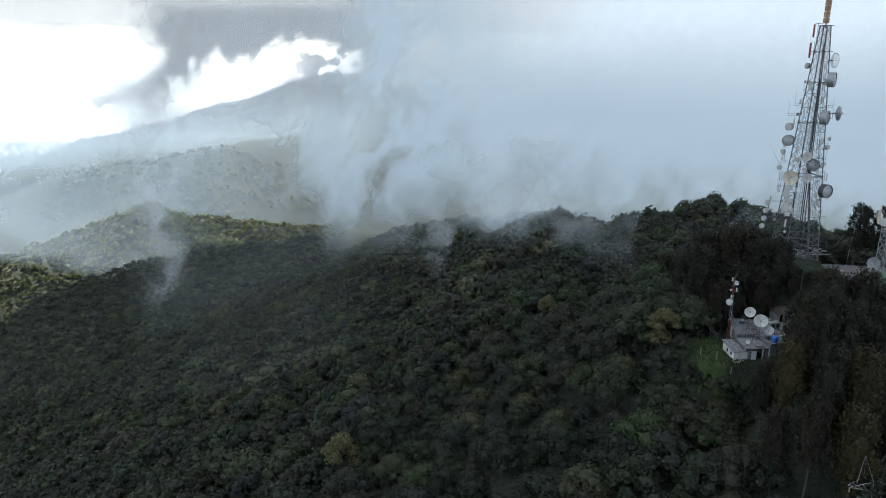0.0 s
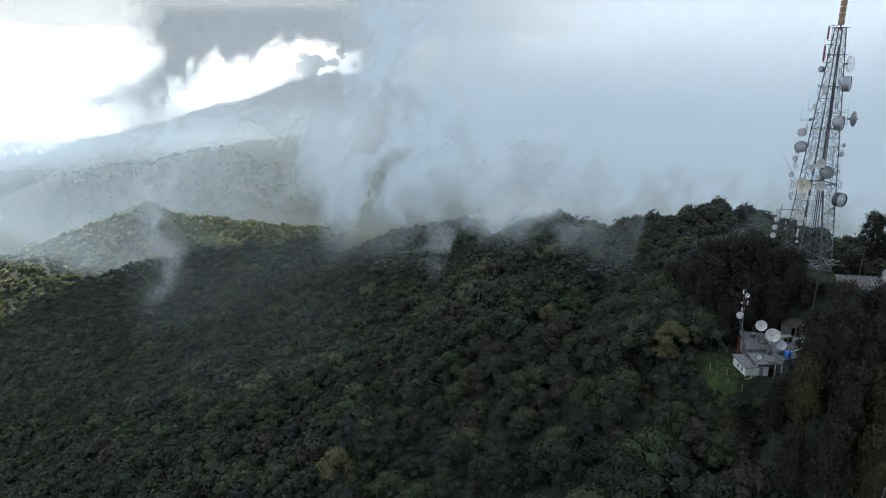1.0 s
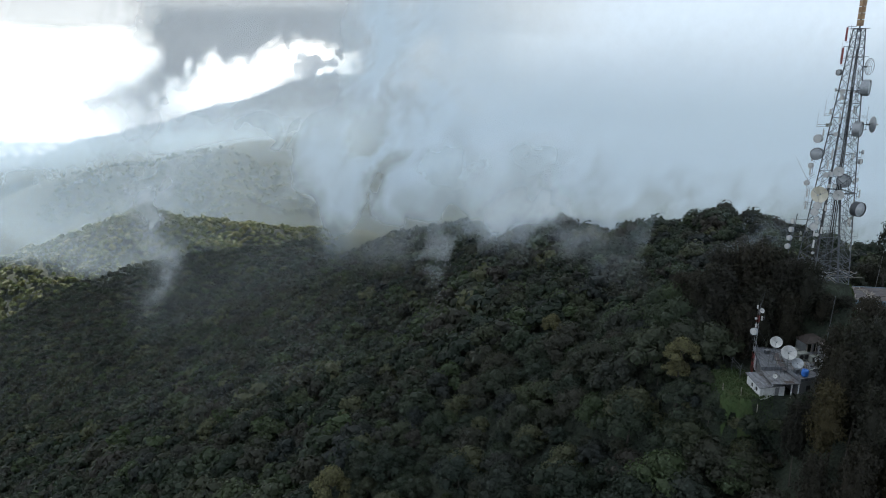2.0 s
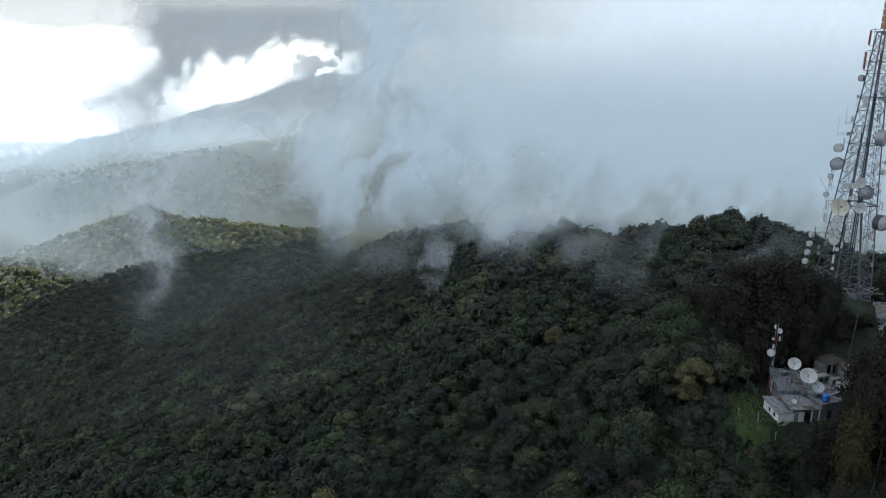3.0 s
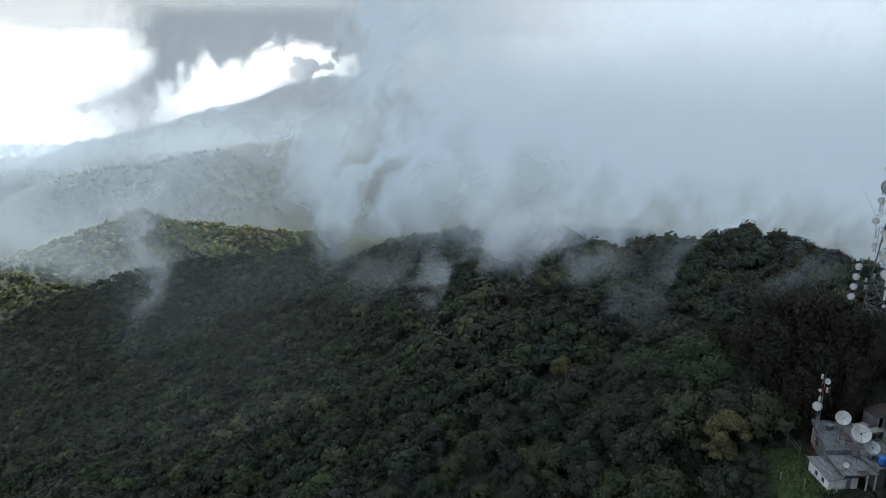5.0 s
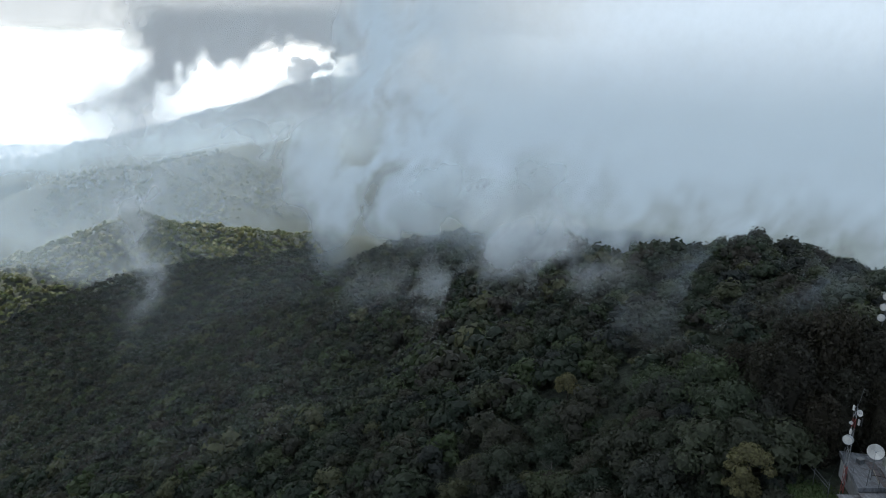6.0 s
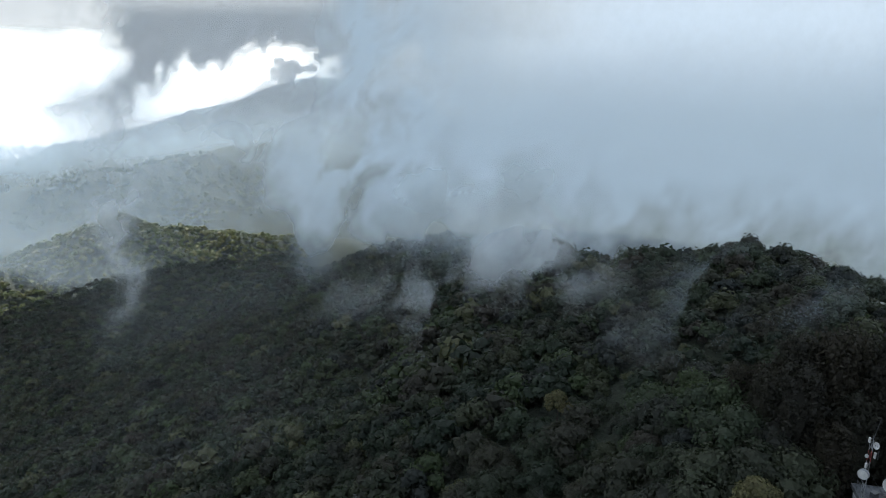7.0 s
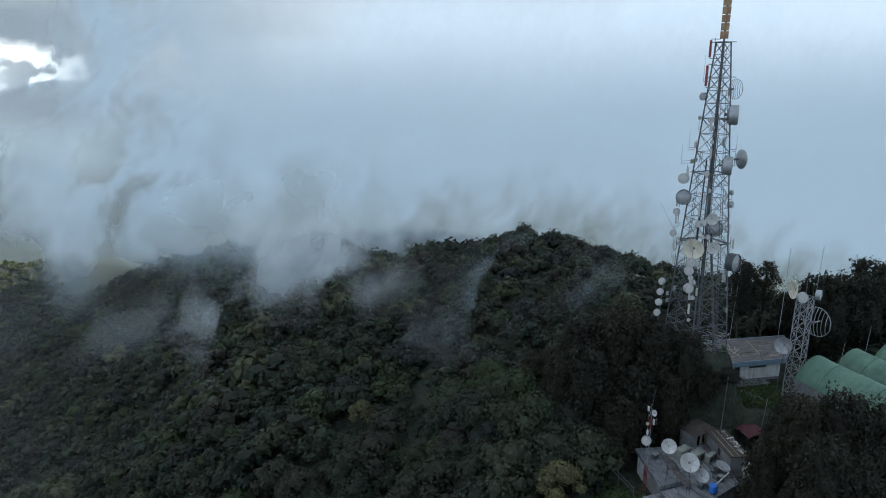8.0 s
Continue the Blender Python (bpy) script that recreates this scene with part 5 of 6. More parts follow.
# tangled scrap steel at the tower's foot
for k in range(34):
    a = rs.uniform(0, 6.28)
    x, y = 66.0 + rs.uniform(-5.0, 4.5), 122.6 + rs.uniform(-0.6, 2.8)
    z, ln = 16.8 + rs.uniform(0, 2.0), rs.uniform(1.8, 4.4)
    el = rs.uniform(-0.2, 0.7)
    b = thing("scrap_strut", "loose pale steel strut stacked at the tower's foot", "scrap", pose(x, y, z, 0, -math.degrees(el), math.degrees(a)), "scrap struts by the tower")
    part("angle_bar", Shape().bar((-ln / 2, 0, 0), (ln / 2, 0, 0), 0.05), M_GALV if k % 3 else M_TIMBER, b)


# ---- green vaulted roofs ----
def vault(x0, x1, y0, y1, ze, rise, label):
    t = thing("vaulted_shed", label, "shed", pose(0, 0, 0), "green vaulted sheds")
    n = 14
    arc = [(x0 + (x1 - x0) * k / n, ze + rise * math.sin(math.pi * k / n) ** 0.8) for k in range(n + 1)]
    outer = Shape()
    rows = 9
    for j in range(rows):
        yj = y0 + (y1 - y0) * j / (rows - 1)
        sag = -0.10 * math.sin(math.pi * ((j * 2.0 / (rows - 1)) % 1))
        outer.v += [(x, yj, z + sag) for x, z in arc] + [(x, yj, z + sag - 0.07) for x, z in arc]
    m = 2 * (n + 1)
    for j in range(rows - 1):
        for k in range(n):
            a = j * m + k
            outer.f += [(a, a + m, a + m + 1, a + 1), (a + n + 1, a + n + 2, a + m + n + 2, a + m + n + 1)]
    for base, flip in ((0, False), ((rows - 1) * m, True)):
        for k in range(n):
            q = (base + k, base + k + 1, base + n + 2 + k, base + n + 1 + k)
            outer.f.append(q[::-1] if flip else q)
    part("membrane", outer, M_GREENROOF, t, "faded green arched membrane", rounded=True)
    for yj in np.linspace(y0, y1, 5):
        part("rib", Shape().tube([(x, yj, z + 0.02) for x, z in arc[::2]], 0.045, 5), M_GREENROOF, t)
    part("side_wall", Shape().box(x0 + 0.1, x0 + 0.25, min(y0, y1), max(y0, y1), 8.6, ze - 0.02), M_GREYWALL, t, "grey rendered side wall")
    for yj in (min(y0, y1) + 0.1, max(y0, y1) - 0.25):
        s = Shape()
        low = [(x, 8.6) for x, z in arc]
        pts = [(x0 + 0.26, 8.6), (x1 - 0.05, 8.6), *[(min(max(x, x0 + 0.26), x1 - 0.05), z - 0.1) for x, z in arc[::-1]]]
        k = len(pts)
        s.add([(x, yj, z) for x, z in pts] + [(x, yj + 0.15, z) for x, z in pts], [tuple(range(k)), tuple(range(2 * k - 1, k - 1, -1)), *[(i, k + i, k + (i + 1) % k, (i + 1) % k) for i in range(k)]])
        part("gable", s, M_GREYWALL, t)
    return t


for k in range(4):
    vault(75.4 + 7.05 * k, 82.3 + 7.05 * k, 101.4, 115.4, 14.3, 2.85, "shed with a faded green barrel-vaulted roof")


# ---- flat-roofed station house ----
HOUSE = [(49.9, 109.9), (53.7, 110.0), (54.0, 105.7), (58.9, 107.2), (61.6, 115.0), (52.0, 117.5)]
house = thing("station_house", "flat-roofed concrete station house, walls greyed for shade, cluttered roof", "building", pose(0, 0, 0))
# grey wall colour stands for the dark shade along the house front
part("wall", walls(HOUSE, 2.4, 6.3, 0.25, [(5, 2.4, 3.6, 4.3, 5.6), (2, 1.2, 2.1, 3.3, 5.3)]), M_GREYWALL, house)
part("window", along(HOUSE, 5, 2.4, 3.6, 0.1, 0.04, 4.3, 5.6), M_DARKHOLE, house, "dark window in the white side wall")
part("door", along(HOUSE, 2, 1.2, 2.1, 0.1, 0.05, 3.3, 5.3), M_DARKHOLE, house, "near-black panel standing for a shaded doorway")
part("whitewashed_face", along(HOUSE, 5, 0.3, 2.3, -0.03, 0.02, 2.6, 6.1), M_WHITE, house)
part("roof", Shape().prism(inset(HOUSE, 0.25), 6.3, 6.6), M_ROOF, house, "stained grey concrete flat roof")
part("parapet", walls(inset(HOUSE, 0.27), 6.28, 6.78, 0.14), M_ROOF, house)
for k in range(7):
    part("roof_sheet", Shape().hexa(*[[(52.6 + 1.15 * k + dx, 108.6 + 0.35 * k + dy, z) for dx, dy in ((0, 0), (1.08, 0.3), (2.3, 6.9 - 0.25 * k), (1.22, 6.7 - 0.25 * k))] for z in (6.605 + 0.012 * (k % 2), 6.64 + 0.012 * (k % 2))]), M_SHEET if k % 3 else M_RUSTROOF, house, "grey sheet of roofing")
for k in range(40):
    x0, y0, ln = rs.uniform(52.6, 58.8), rs.uniform(108.2, 113.0), rs.uniform(0.8, 3.6)
    yaw = rs.choice((1.25, 1.3, -0.35, 1.2, 1.22))
    dx, dy = ln * math.cos(yaw), ln * math.sin(yaw)
    part("roof_batten", Shape().bar((x0, y0, 6.70), (x0 + dx, min(y0 + dy, 114.8), 6.70), 0.05), (M_STEEL, M_TIMBER, M_BROWNROOF, M_ROOF)[k % 4], house)
part("pipe", Shape().tube([(55.2, 107.0, 6.72), (57.4, 109.8, 6.72), (58.4, 113.2, 6.72)], 0.05, 6).tube([(53.6, 111.4, 6.7), (56.8, 112.2, 6.7)], 0.04, 6), M_GALV, house)
part("rail", Shape().tube([(50.2, 112.0, 6.6), (50.2, 112.0, 8.0), (51.7, 116.6, 8.0), (51.7, 116.6, 6.6)], 0.035, 5).bar((50.2, 112.0, 7.3), (51.7, 116.6, 7.3), 0.03).bar((50.95, 114.3, 6.6), (50.95, 114.3, 8.0), 0.03), M_STEEL, house)

ANNEX = [(47.6, 105.0), (51.8, 105.9), (52.0, 109.4), (47.5, 109.5)]
annex = thing("annex", "small white annex with a grey sheet roof", "building", pose(0, 0, 0))
part("wall", walls(ANNEX, 2.2, 5.45, 0.2, [(3, 1.4, 2.1, 4.3, 5.0), (3, 2.9, 3.6, 4.3, 5.0), (0, 2.6, 3.4, 3.4, 5.2)]), M_WHITE, annex)
for u in (1.4, 2.9):
    part("window", along(ANNEX, 3, u, u + 0.7, 0.08, 0.04, 4.3, 5.0), M_DARKHOLE, annex, "small square dark window")
part("door", along(ANNEX, 0, 2.6, 3.4, 0.07, 0.05, 3.0, 5.2), M_GREYWALL, annex, "grey steel door")
for k in range(5):
    f0, f1 = k / 5, (k + 0.97) / 5
    o = inset(ANNEX, 0.3)
    p, q = Vector(o[0]), Vector(o[1])
    r_, s_ = Vector(o[2]), Vector(o[3])
    quad = [p.lerp(q, f0), p.lerp(q, f1), s_.lerp(r_, f1), s_.lerp(r_, f0)]
    part("roof_sheet", Shape().hexa([(w.x, w.y, 5.45 + 0.015 * (k % 2) + (0.0 if n < 2 else 0.25)) for n, w in enumerate(quad)], [(w.x, w.y, 5.53 + 0.015 * (k % 2) + (0.0 if n < 2 else 0.25)) for n, w in enumerate(quad)]), M_SHEET, annex, "grey corrugated roof sheet")
porch = thing("porch_canopy", "thin grey slab canopy on white posts", "canopy", pose(0, 0, 0))
part("slab", Shape().hexa([(49.3, 105.1, 5.92), (53.9, 105.3, 5.92), (53.5, 109.6, 6.1), (49.5, 109.5, 6.1)], [(49.3, 105.1, 6.04), (53.9, 105.3, 6.04), (53.5, 109.6, 6.22), (49.5, 109.5, 6.22)]), M_SHEET, porch, "dented grey roofing slab")
for px, py in ((53.7, 105.5), (52.6, 105.45), (53.4, 109.3), (49.6, 105.4)):
    part("post", Shape().box(px - 0.07, px + 0.07, py - 0.07, py + 0.07, 2.3 if py < 106 and px > 52 else 5.6, 5.95), M_WHITE, porch)
part("rust_patch", Shape().hexa([(51.6, 105.3, 6.045), (53.0, 105.4, 6.045), (52.9, 106.2, 6.07), (51.5, 106.1, 6.07)], [(51.6, 105.3, 6.075), (53.0, 105.4, 6.075), (52.9, 106.2, 6.10), (51.5, 106.1, 6.10)]), M_BROWNROOF, porch)

shed = thing("store_shed", "narrow grey store shed with a dark sheet roof", "shed", pose(0, 0, 0))
SHED = [(60.2, 109.8), (62.2, 109.1), (63.9, 115.2), (61.7, 115.9)]
part("wall", walls(SHED, 3.0, 8.5, 0.2, [(3, 3.0, 3.8, 6.9, 8.0)]), M_GREYWALL, shed)
part("door", along(SHED, 3, 3.0, 3.8, 0.1, 0.05, 6.9, 8.0), M_DARKHOLE, shed, "near-black panel standing for the shaded shed opening")
part("roof", Shape().prism(inset(SHED, 0.2), 8.5, 8.62), M_BROWNROOF, shed, "dark brown sheet roof")
for k in range(3):
    part("roof_batten", Shape().bar((60.4 + 0.75 * k, 109.7 - 0.26 * k, 8.67), (62.0 + 0.75 * k, 115.6 - 0.26 * k, 8.67), 0.05), M_TIMBER, shed)
hut = thing("brown_hut", "small hut with a rust-brown hipped sheet roof", "hut", pose(0, 0, 0))
HUT = [(59.6, 115.7), (63.2, 116.5), (62.8, 119.0), (59.2, 118.2)]
part("wall", walls(HUT, 3.0, 8.3, 0.15, [(0, 0.4, 1.2, 6.6, 8.1), (0, 1.6, 2.4, 6.6, 8.1)]), M_GREYWALL, hut)
o = inset(HUT, 0.35)
part("roof", Shape().hexa([(x, y, 8.3) for x, y in o], [(x * 0.4 + 61.2 * 0.6, y * 0.4 + 117.4 * 0.6, 9.1) for x, y in o]), M_BROWNROOF, hut, "rust-brown hipped sheet roof")
for k in range(4):
    part("post", Shape().box(59.7 + 0.85 * k, 59.82 + 0.85 * k, 115.52 + 0.19 * k, 115.64 + 0.19 * k, 4.0, 8.3), M_TIMBER, hut)


def air_con(x, y, z, w, d, h, yaw, label):
    t = thing("air_conditioner", label, "air conditioner", pose(x, y, z, 0, 0, yaw), "air conditioners on the roof")
    part("casing", Shape().hexa([(-w / 2, -d / 2, 0), (w / 2, -d / 2, 0), (w / 2, d / 2, 0), (-w / 2, d / 2, 0)], [(-w / 2 + 0.04, -d / 2 + 0.04, h), (w / 2 - 0.04, -d / 2 + 0.04, h), (w / 2 - 0.04, d / 2 - 0.04, h), (-w / 2 + 0.04, d / 2 - 0.04, h)]), M_ACBOX, t)
    for sx in (-0.22, 0.22):
        part("fan_grille", Shape().lathe([(0, -0.02), (h * 0.33, -0.02), (h * 0.36, 0.01), (h * 0.28, 0.03), (0, 0.03)], 14).moved(pose(sx * w, -d / 2 - 0.02, h * 0.5, 0, 0, 90)), M_DARKHOLE, t, "dark round fan grille")
    for sx in (-0.4, 0.4):
        part("foot", Shape().box(sx * w - 0.05, sx * w + 0.05, -d / 2, d / 2, -0.08, 0.0), M_STEEL, t)
    return t


air_con(56.6, 114.3, 6.72, 2.2, 1.2, 1.15, 15, "large stained air-handling box on the roof")
air_con(57.5, 112.9, 6.72, 2.2, 1.2, 1.15, 15, "large stained air-handling box on the roof")
air_con(59.3, 112.2, 6.72, 1.9, 0.7, 0.95, 20, "pale outdoor air conditioner with twin fan grilles")

GR = "dishes on roofs"
dish(53.2, 113.0, 9.6, 1.85, -125, 30, "open", None, "white satellite dish on a post on the roof", 3.0, GR)
dish(53.6, 109.6, 9.2, 2.3, -112, 38, "open", None, "large pale satellite dish on the concrete roof", 2.8, GR)
dish(54.5, 108.3, 8.0, 1.7, -110, 40, "open", M_GRIDDISH, "grey-green dish on the concrete roof", 1.5, GR)
dish(50.2, 106.2, 6.80, 0.7, -130, 35, "open", None, "small white satellite dish on the canopy", 0.75, GR)
dish(58.6, 109.4, 7.6, 1.8, -60, 70, "open", M_GRIDDISH, "dark dish lying tilted at the roof's edge", 0.9, GR)

barrel = thing("water_barrel", "bright blue plastic water barrel on the roof edge", "barrel", pose(55.0, 106.7, 6.62))
part("body", Shape().lathe([(0, 0), (0.42, 0), (0.5, 0.12), (0.52, 0.45), (0.5, 0.5), (0.52, 0.55), (0.5, 1.0), (0.42, 1.12), (0, 1.12)], 18).moved(pose(0, 0, 0, 0, -90, 0)), M_BLUE, barrel, rounded=True)
part("lid", Shape().lathe([(0, 1.12), (0.2, 1.12), (0.2, 1.2), (0, 1.2)], 12).moved(pose(0, 0, 0, 0, -90, 0)), M_BLUE, barrel)
pipe = thing("drain_pipe", "white plastic pipe propped across the roof edge", "pipe", pose(55.5, 106.9, 7.45, 0, -8, 20))
part("tube", Shape().bar((0, 0, 0), (3.0, 0, 0), 0.07, 8), M_DISH, pipe)

for x, y, h in ((51.0, 110.4, 2.3), (51.6, 109.2, 1.9), (52.2, 111.6, 2.0), (52.3, 107.6, 2.1), (51.3, 107.0, 1.6)):
    t = thing("roof_post", "thin rusty steel post standing on the roof", "post", pose(x, y, 6.2 if y < 109.6 else 6.6), "posts on the roof")
    part("shaft", Shape().bar((0, 0, 0), (0.06, 0.03, h), 0.035, 6), M_STEEL, t)
for x, y, w in ((54.3, 107.9, 0.7), (55.2, 107.6, 0.6), (57.6, 108.4, 0.7), (58.6, 110.2, 0.5), (53.0, 115.2, 0.8)):
    t = thing("roof_box", "small dark junction box on the roof", "box", pose(x, y, 6.64, 0, 0, 20), "junction boxes on the roof")
    part("casing", Shape().hexa([(-w / 2, -0.3, 0), (w / 2, -0.3, 0), (w / 2, 0.3, 0), (-w / 2, 0.3, 0)], [(-w / 2 + 0.03, -0.27, 0.6), (w / 2 - 0.03, -0.27, 0.6), (w / 2 - 0.03, 0.27, 0.6), (-w / 2 + 0.03, 0.27, 0.6)]), M_STEEL, t)
    part("lid", Shape().box(-w / 2 - 0.03, w / 2 + 0.03, -0.33, 0.33, 0.6, 0.66), M_GREYWALL, t)
for k in range(14):
    u = rs.uniform(0, 1)
    x, y, ln = 62.1 + 1.6 * u + rs.uniform(-0.25, 0.25), 109.6 + 5.6 * u, rs.uniform(0.4, 1.1)
    b = thing("scrap_board", "broken pale board on the shed roof", "scrap", pose(x, y, 8.66, 0, 0, rs.uniform(0, 180)), "boards on the shed roof")
    part("board", Shape().hexa([(-ln / 2, -0.11, 0), (ln / 2, -0.13, 0), (ln / 2, 0.10, 0), (-ln / 2, 0.12, 0)], [(-ln / 2, -0.11, 0.05), (ln / 2, -0.13, 0.05), (ln / 2, 0.10, 0.05), (-ln / 2, 0.12, 0.05)]), (M_DISH, M_TIMBER, M_SHEET)[k % 3], b)

# guyed red and white roof mast
rm = thing("roof_mast", "thin red and white lattice mast with small dishes", "mast", pose(49.4, 112.2, 3.0))
for k in range(10):
    z0, z1 = 1.3 * k, 1.3 * (k + 1)
    s = Shape()
    tri = [(0.22 * math.cos(a), 0.22 * math.sin(a)) for a in (0.5, 2.6, 4.7)]
    for i in range(3):
        a, b = tri[i], tri[(i + 1) % 3]
        s.bar((*a, z0), (*a, z1), 0.03).bar((*a, z0), (*b, z1), 0.018).bar((*b, z0 + 0.01), (*a, z1), 0.018)
    part("section", s, M_RED if k in (1, 2, 3, 8) else M_GALV, rm, "red-painted lattice section" if k in (1, 2, 3, 8) else "white-painted lattice section")
part("spike", Shape().bar((0, 0, 12.8), (0.5, 0, 15.6), 0.02, 5), M_STEEL, rm)
for k, (gx, gy) in enumerate(((2.4, 4.4), (-2.2, 0.5), (3.4, -2.4))):
    part("guy_wire", Shape().bar((0, 0, 9.5), (gx, gy, 3.2 if gx > 0 else 0.0), 0.012), M_STEEL, rm)
GB = "dishes on the roof mast"
dish(48.9, 111.9, 12.0, 1.15, -140, 5, "drum", M_DISH, "white drum dish on the roof mast", group=GB)
dish(49.58, 111.9, 15.5, 0.8, -80, 25, "open", None, "small tilted dish near the mast top", group=GB)
dish(48.9, 112.0, 14.2, 0.4, -130, 0, "drum", M_DISH, "tiny white antenna on the roof mast", group=GB)
for px, pz, hh in ((49.9, 14.4, 0.7), (49.1, 13.2, 0.6), (49.0, 16.4, 0.6)):
    sector(px, 112.1, pz - 0.6, 0, hh)

# frame of pipes left of the house
fr = thing("pipe_frame", "low rusty pipe frame leaning by the house wall", "frame", pose(0, 0, 0))
for dz in (0, 0.5):
    part("rail", Shape().tube([(47.2, 111.4, 5.4 + dz), (46.9, 117.6, 6.0 + dz), (48.2, 118.3, 6.0 + dz)], 0.04, 5), M_STEEL, fr)
for px, py in ((47.2, 111.4), (47.05, 114.5), (46.9, 117.6)):
    part("post", Shape().bar((px, py, 1.2), (px, py, 6.3), 0.05, 5), M_STEEL, fr)

# scrap, tarpaulin and posts
tarp = thing("tarpaulin", "crumpled dark red tarpaulin over a scrap heap", "tarpaulin", pose(68.6, 115.2, float(land(68.6, 115.2)) + 0.22))
ts = Shape()
for i in range(9):
    for j in range(9):
        u, v = i / 8 - 0.5, j / 8 - 0.5
        ts.v.append((3.4 * u, 2.8 * v, 0.55 * (1 - 2.9 * (u * u + v * v)) + 0.16 * math.sin(9 * u + 5 * v) * math.cos(11 * v) - 0.1))
ts.f = [(i * 9 + j, (i + 1) * 9 + j, (i + 1) * 9 + j + 1, i * 9 + j + 1) for i in range(8) for j in range(8)]
part("sheet", ts, M_TARP, tarp, rounded=True)
part("heap", Shape().hexa([(-1.1, -0.9, -0.6), (1.1, -0.9, -0.6), (1.1, 0.9, -0.6), (-1.1, 0.9, -0.6)], [(-0.6, -0.5, 0.15), (0.6, -0.5, 0.15), (0.6, 0.5, 0.15), (-0.6, 0.5, 0.15)]), M_GREYWALL, tarp)
for k in range(26):
    x, y = rs.uniform(63.6, 65.6), rs.uniform(110.0, 113.6)
    z = float(land(x, y)) + rs.uniform(0.02, 0.3)
    ln = rs.uniform(0.4, 1.3)
    b = thing("scrap_board", "broken pale board on the scrap heap", "scrap", pose(x, y, z, rs.uniform(-8, 8), rs.uniform(-10, 10), rs.uniform(0, 180)), "boards on the scrap heap")
    part("board", Shape().hexa([(-ln / 2, -0.12, 0), (ln / 2, -0.14, 0), (ln / 2, 0.10, 0), (-ln / 2, 0.13, 0)], [(-ln / 2, -0.12, 0.05), (ln / 2, -0.14, 0.05), (ln / 2, 0.10, 0.05), (-ln / 2, 0.13, 0.05)]), (M_DISH, M_TIMBER, M_SHEET)[k % 3], b)
for k in range(3):
    s = thing("torn_sheet", "torn white sheet hanging at the roof's end", "sheet", pose(61.0 + 0.3 * k, 108.3 + 0.3 * k, 6.0 + 0.2 * k, 10 * k, -14, 40 + 25 * k), "torn sheets")
    part("cloth", Shape().hexa([(-0.35, -0.02, 0), (0.45, -0.02, 0.2), (0.4, 0.02, 0.2), (-0.3, 0.02, 0)], [(-0.1, -0.02, 1.6), (0.35, -0.02, 1.9), (0.3, 0.02, 1.9), (-0.1, 0.02, 1.6)]), M_DISH, s)
for x, y, h in ((44.9, 105.4, 1.5), (46.6, 103.2, 1.0), (42.8, 107.2, 1.3)):
    z = float(land(x, y))
    p = thing("fence_post", "weathered pale fence post in the grass", "post", pose(x, y, z, 4, -3, 0), "fence posts")
    part("stake", Shape().bar((0, 0, -0.4), (0, 0, h), 0.07, 5), M_TIMBER, p)
for k in range(4):
    x, y = 73.6 + 0.4 * k, 122.8 - 0.9 * k
    p = thing("paving_slab", "pale concrete paving slab in the yard grass", "slab", pose(x, y, float(land(x, y)) + 0.02, 0, 0, 15 * k), "paving slabs")
    part("slab", Shape().hexa([(-0.5, -0.35, -0.1), (0.5, -0.35, -0.1), (0.5, 0.35, -0.1), (-0.5, 0.35, -0.1)], [(-0.48, -0.33, 0.06), (0.48, -0.33, 0.06), (0.48, 0.33, 0.06), (-0.48, 0.33, 0.06)]), M_SHEET, p)


# ---- grass clearings ----
def clearing(name, cx, cy, rx, ry, label):
    n, m = 40, 14
    v = [(cx, cy, float(land(cx, cy)) + 0.06)]
    ang = np.linspace(0, 2 * math.pi, n, endpoint=False)
    for j in range(1, m + 1):
        w = 1 + 0.16 * np.sin(3 * ang + cx) + 0.14 * np.sin(7 * ang) + 0.10 * np.sin(13 * ang + 1)
        xs, ys = cx + rx * j / m * np.cos(ang) * w, cy + ry * j / m * np.sin(ang) * w
        zs = land(xs, ys) + 0.06 + 0.05 * np.sin(xs * 5) * np.cos(ys * 4)
        v += list(zip(xs.tolist(), ys.tolist(), zs.tolist()))
    f = [(0, 1 + i, 1 + (i + 1) % n) for i in range(n)]
    f += [(1 + (j - 1) * n + i, 1 + j * n + i, 1 + j * n + (i + 1) % n, 1 + (j - 1) * n + (i + 1) % n) for j in range(1, m) for i in range(n)]
    ob = mesh_object(name, v, f, M_GRASS, True)
    tagged(ob, label, "grass", kind="stuff")
    # blades and tufts
    r = np.random.default_rng(int(cx * 10))
    k = 3600
    a, d = r.uniform(0, 6.283, k), np.sqrt(r.uniform(0, 1, k)) * 1.22
    xs, ys = cx + rx * d * np.cos(a), cy + ry * d * np.sin(a)
    zs = land(xs, ys) + 0.05
    h, b = r.uniform(0.12, 0.40, k), r.uniform(0, 6.283, k)
    wx, wy = 0.09 * np.cos(b), 0.09 * np.sin(b)
    tri = np.stack([np.stack([xs - wx, ys - wy, zs], -1), np.stack([xs + wx, ys + wy, zs], -1), np.stack([xs + r.uniform(-0.15, 0.15, k), ys + r.uniform(-0.15, 0.15, k), zs + h], -1)], 1)
    me = quad_mesh("grass_tufts", tri.reshape(-1, 3), np.arange(3 * k).reshape(-1, 3), M_GRASS, False)
    tagged(new("grass_tufts", me), "tufts of rough green grass in the clearing", "grass", kind="stuff")


clearing("grass", 45.3, 109.0, 4.2, 6.6, "bright green grass clearing beside the annex")
clearing("grass", 75.0, 121.2, 5.4, 3.2, "dull green yard grass before the hall")


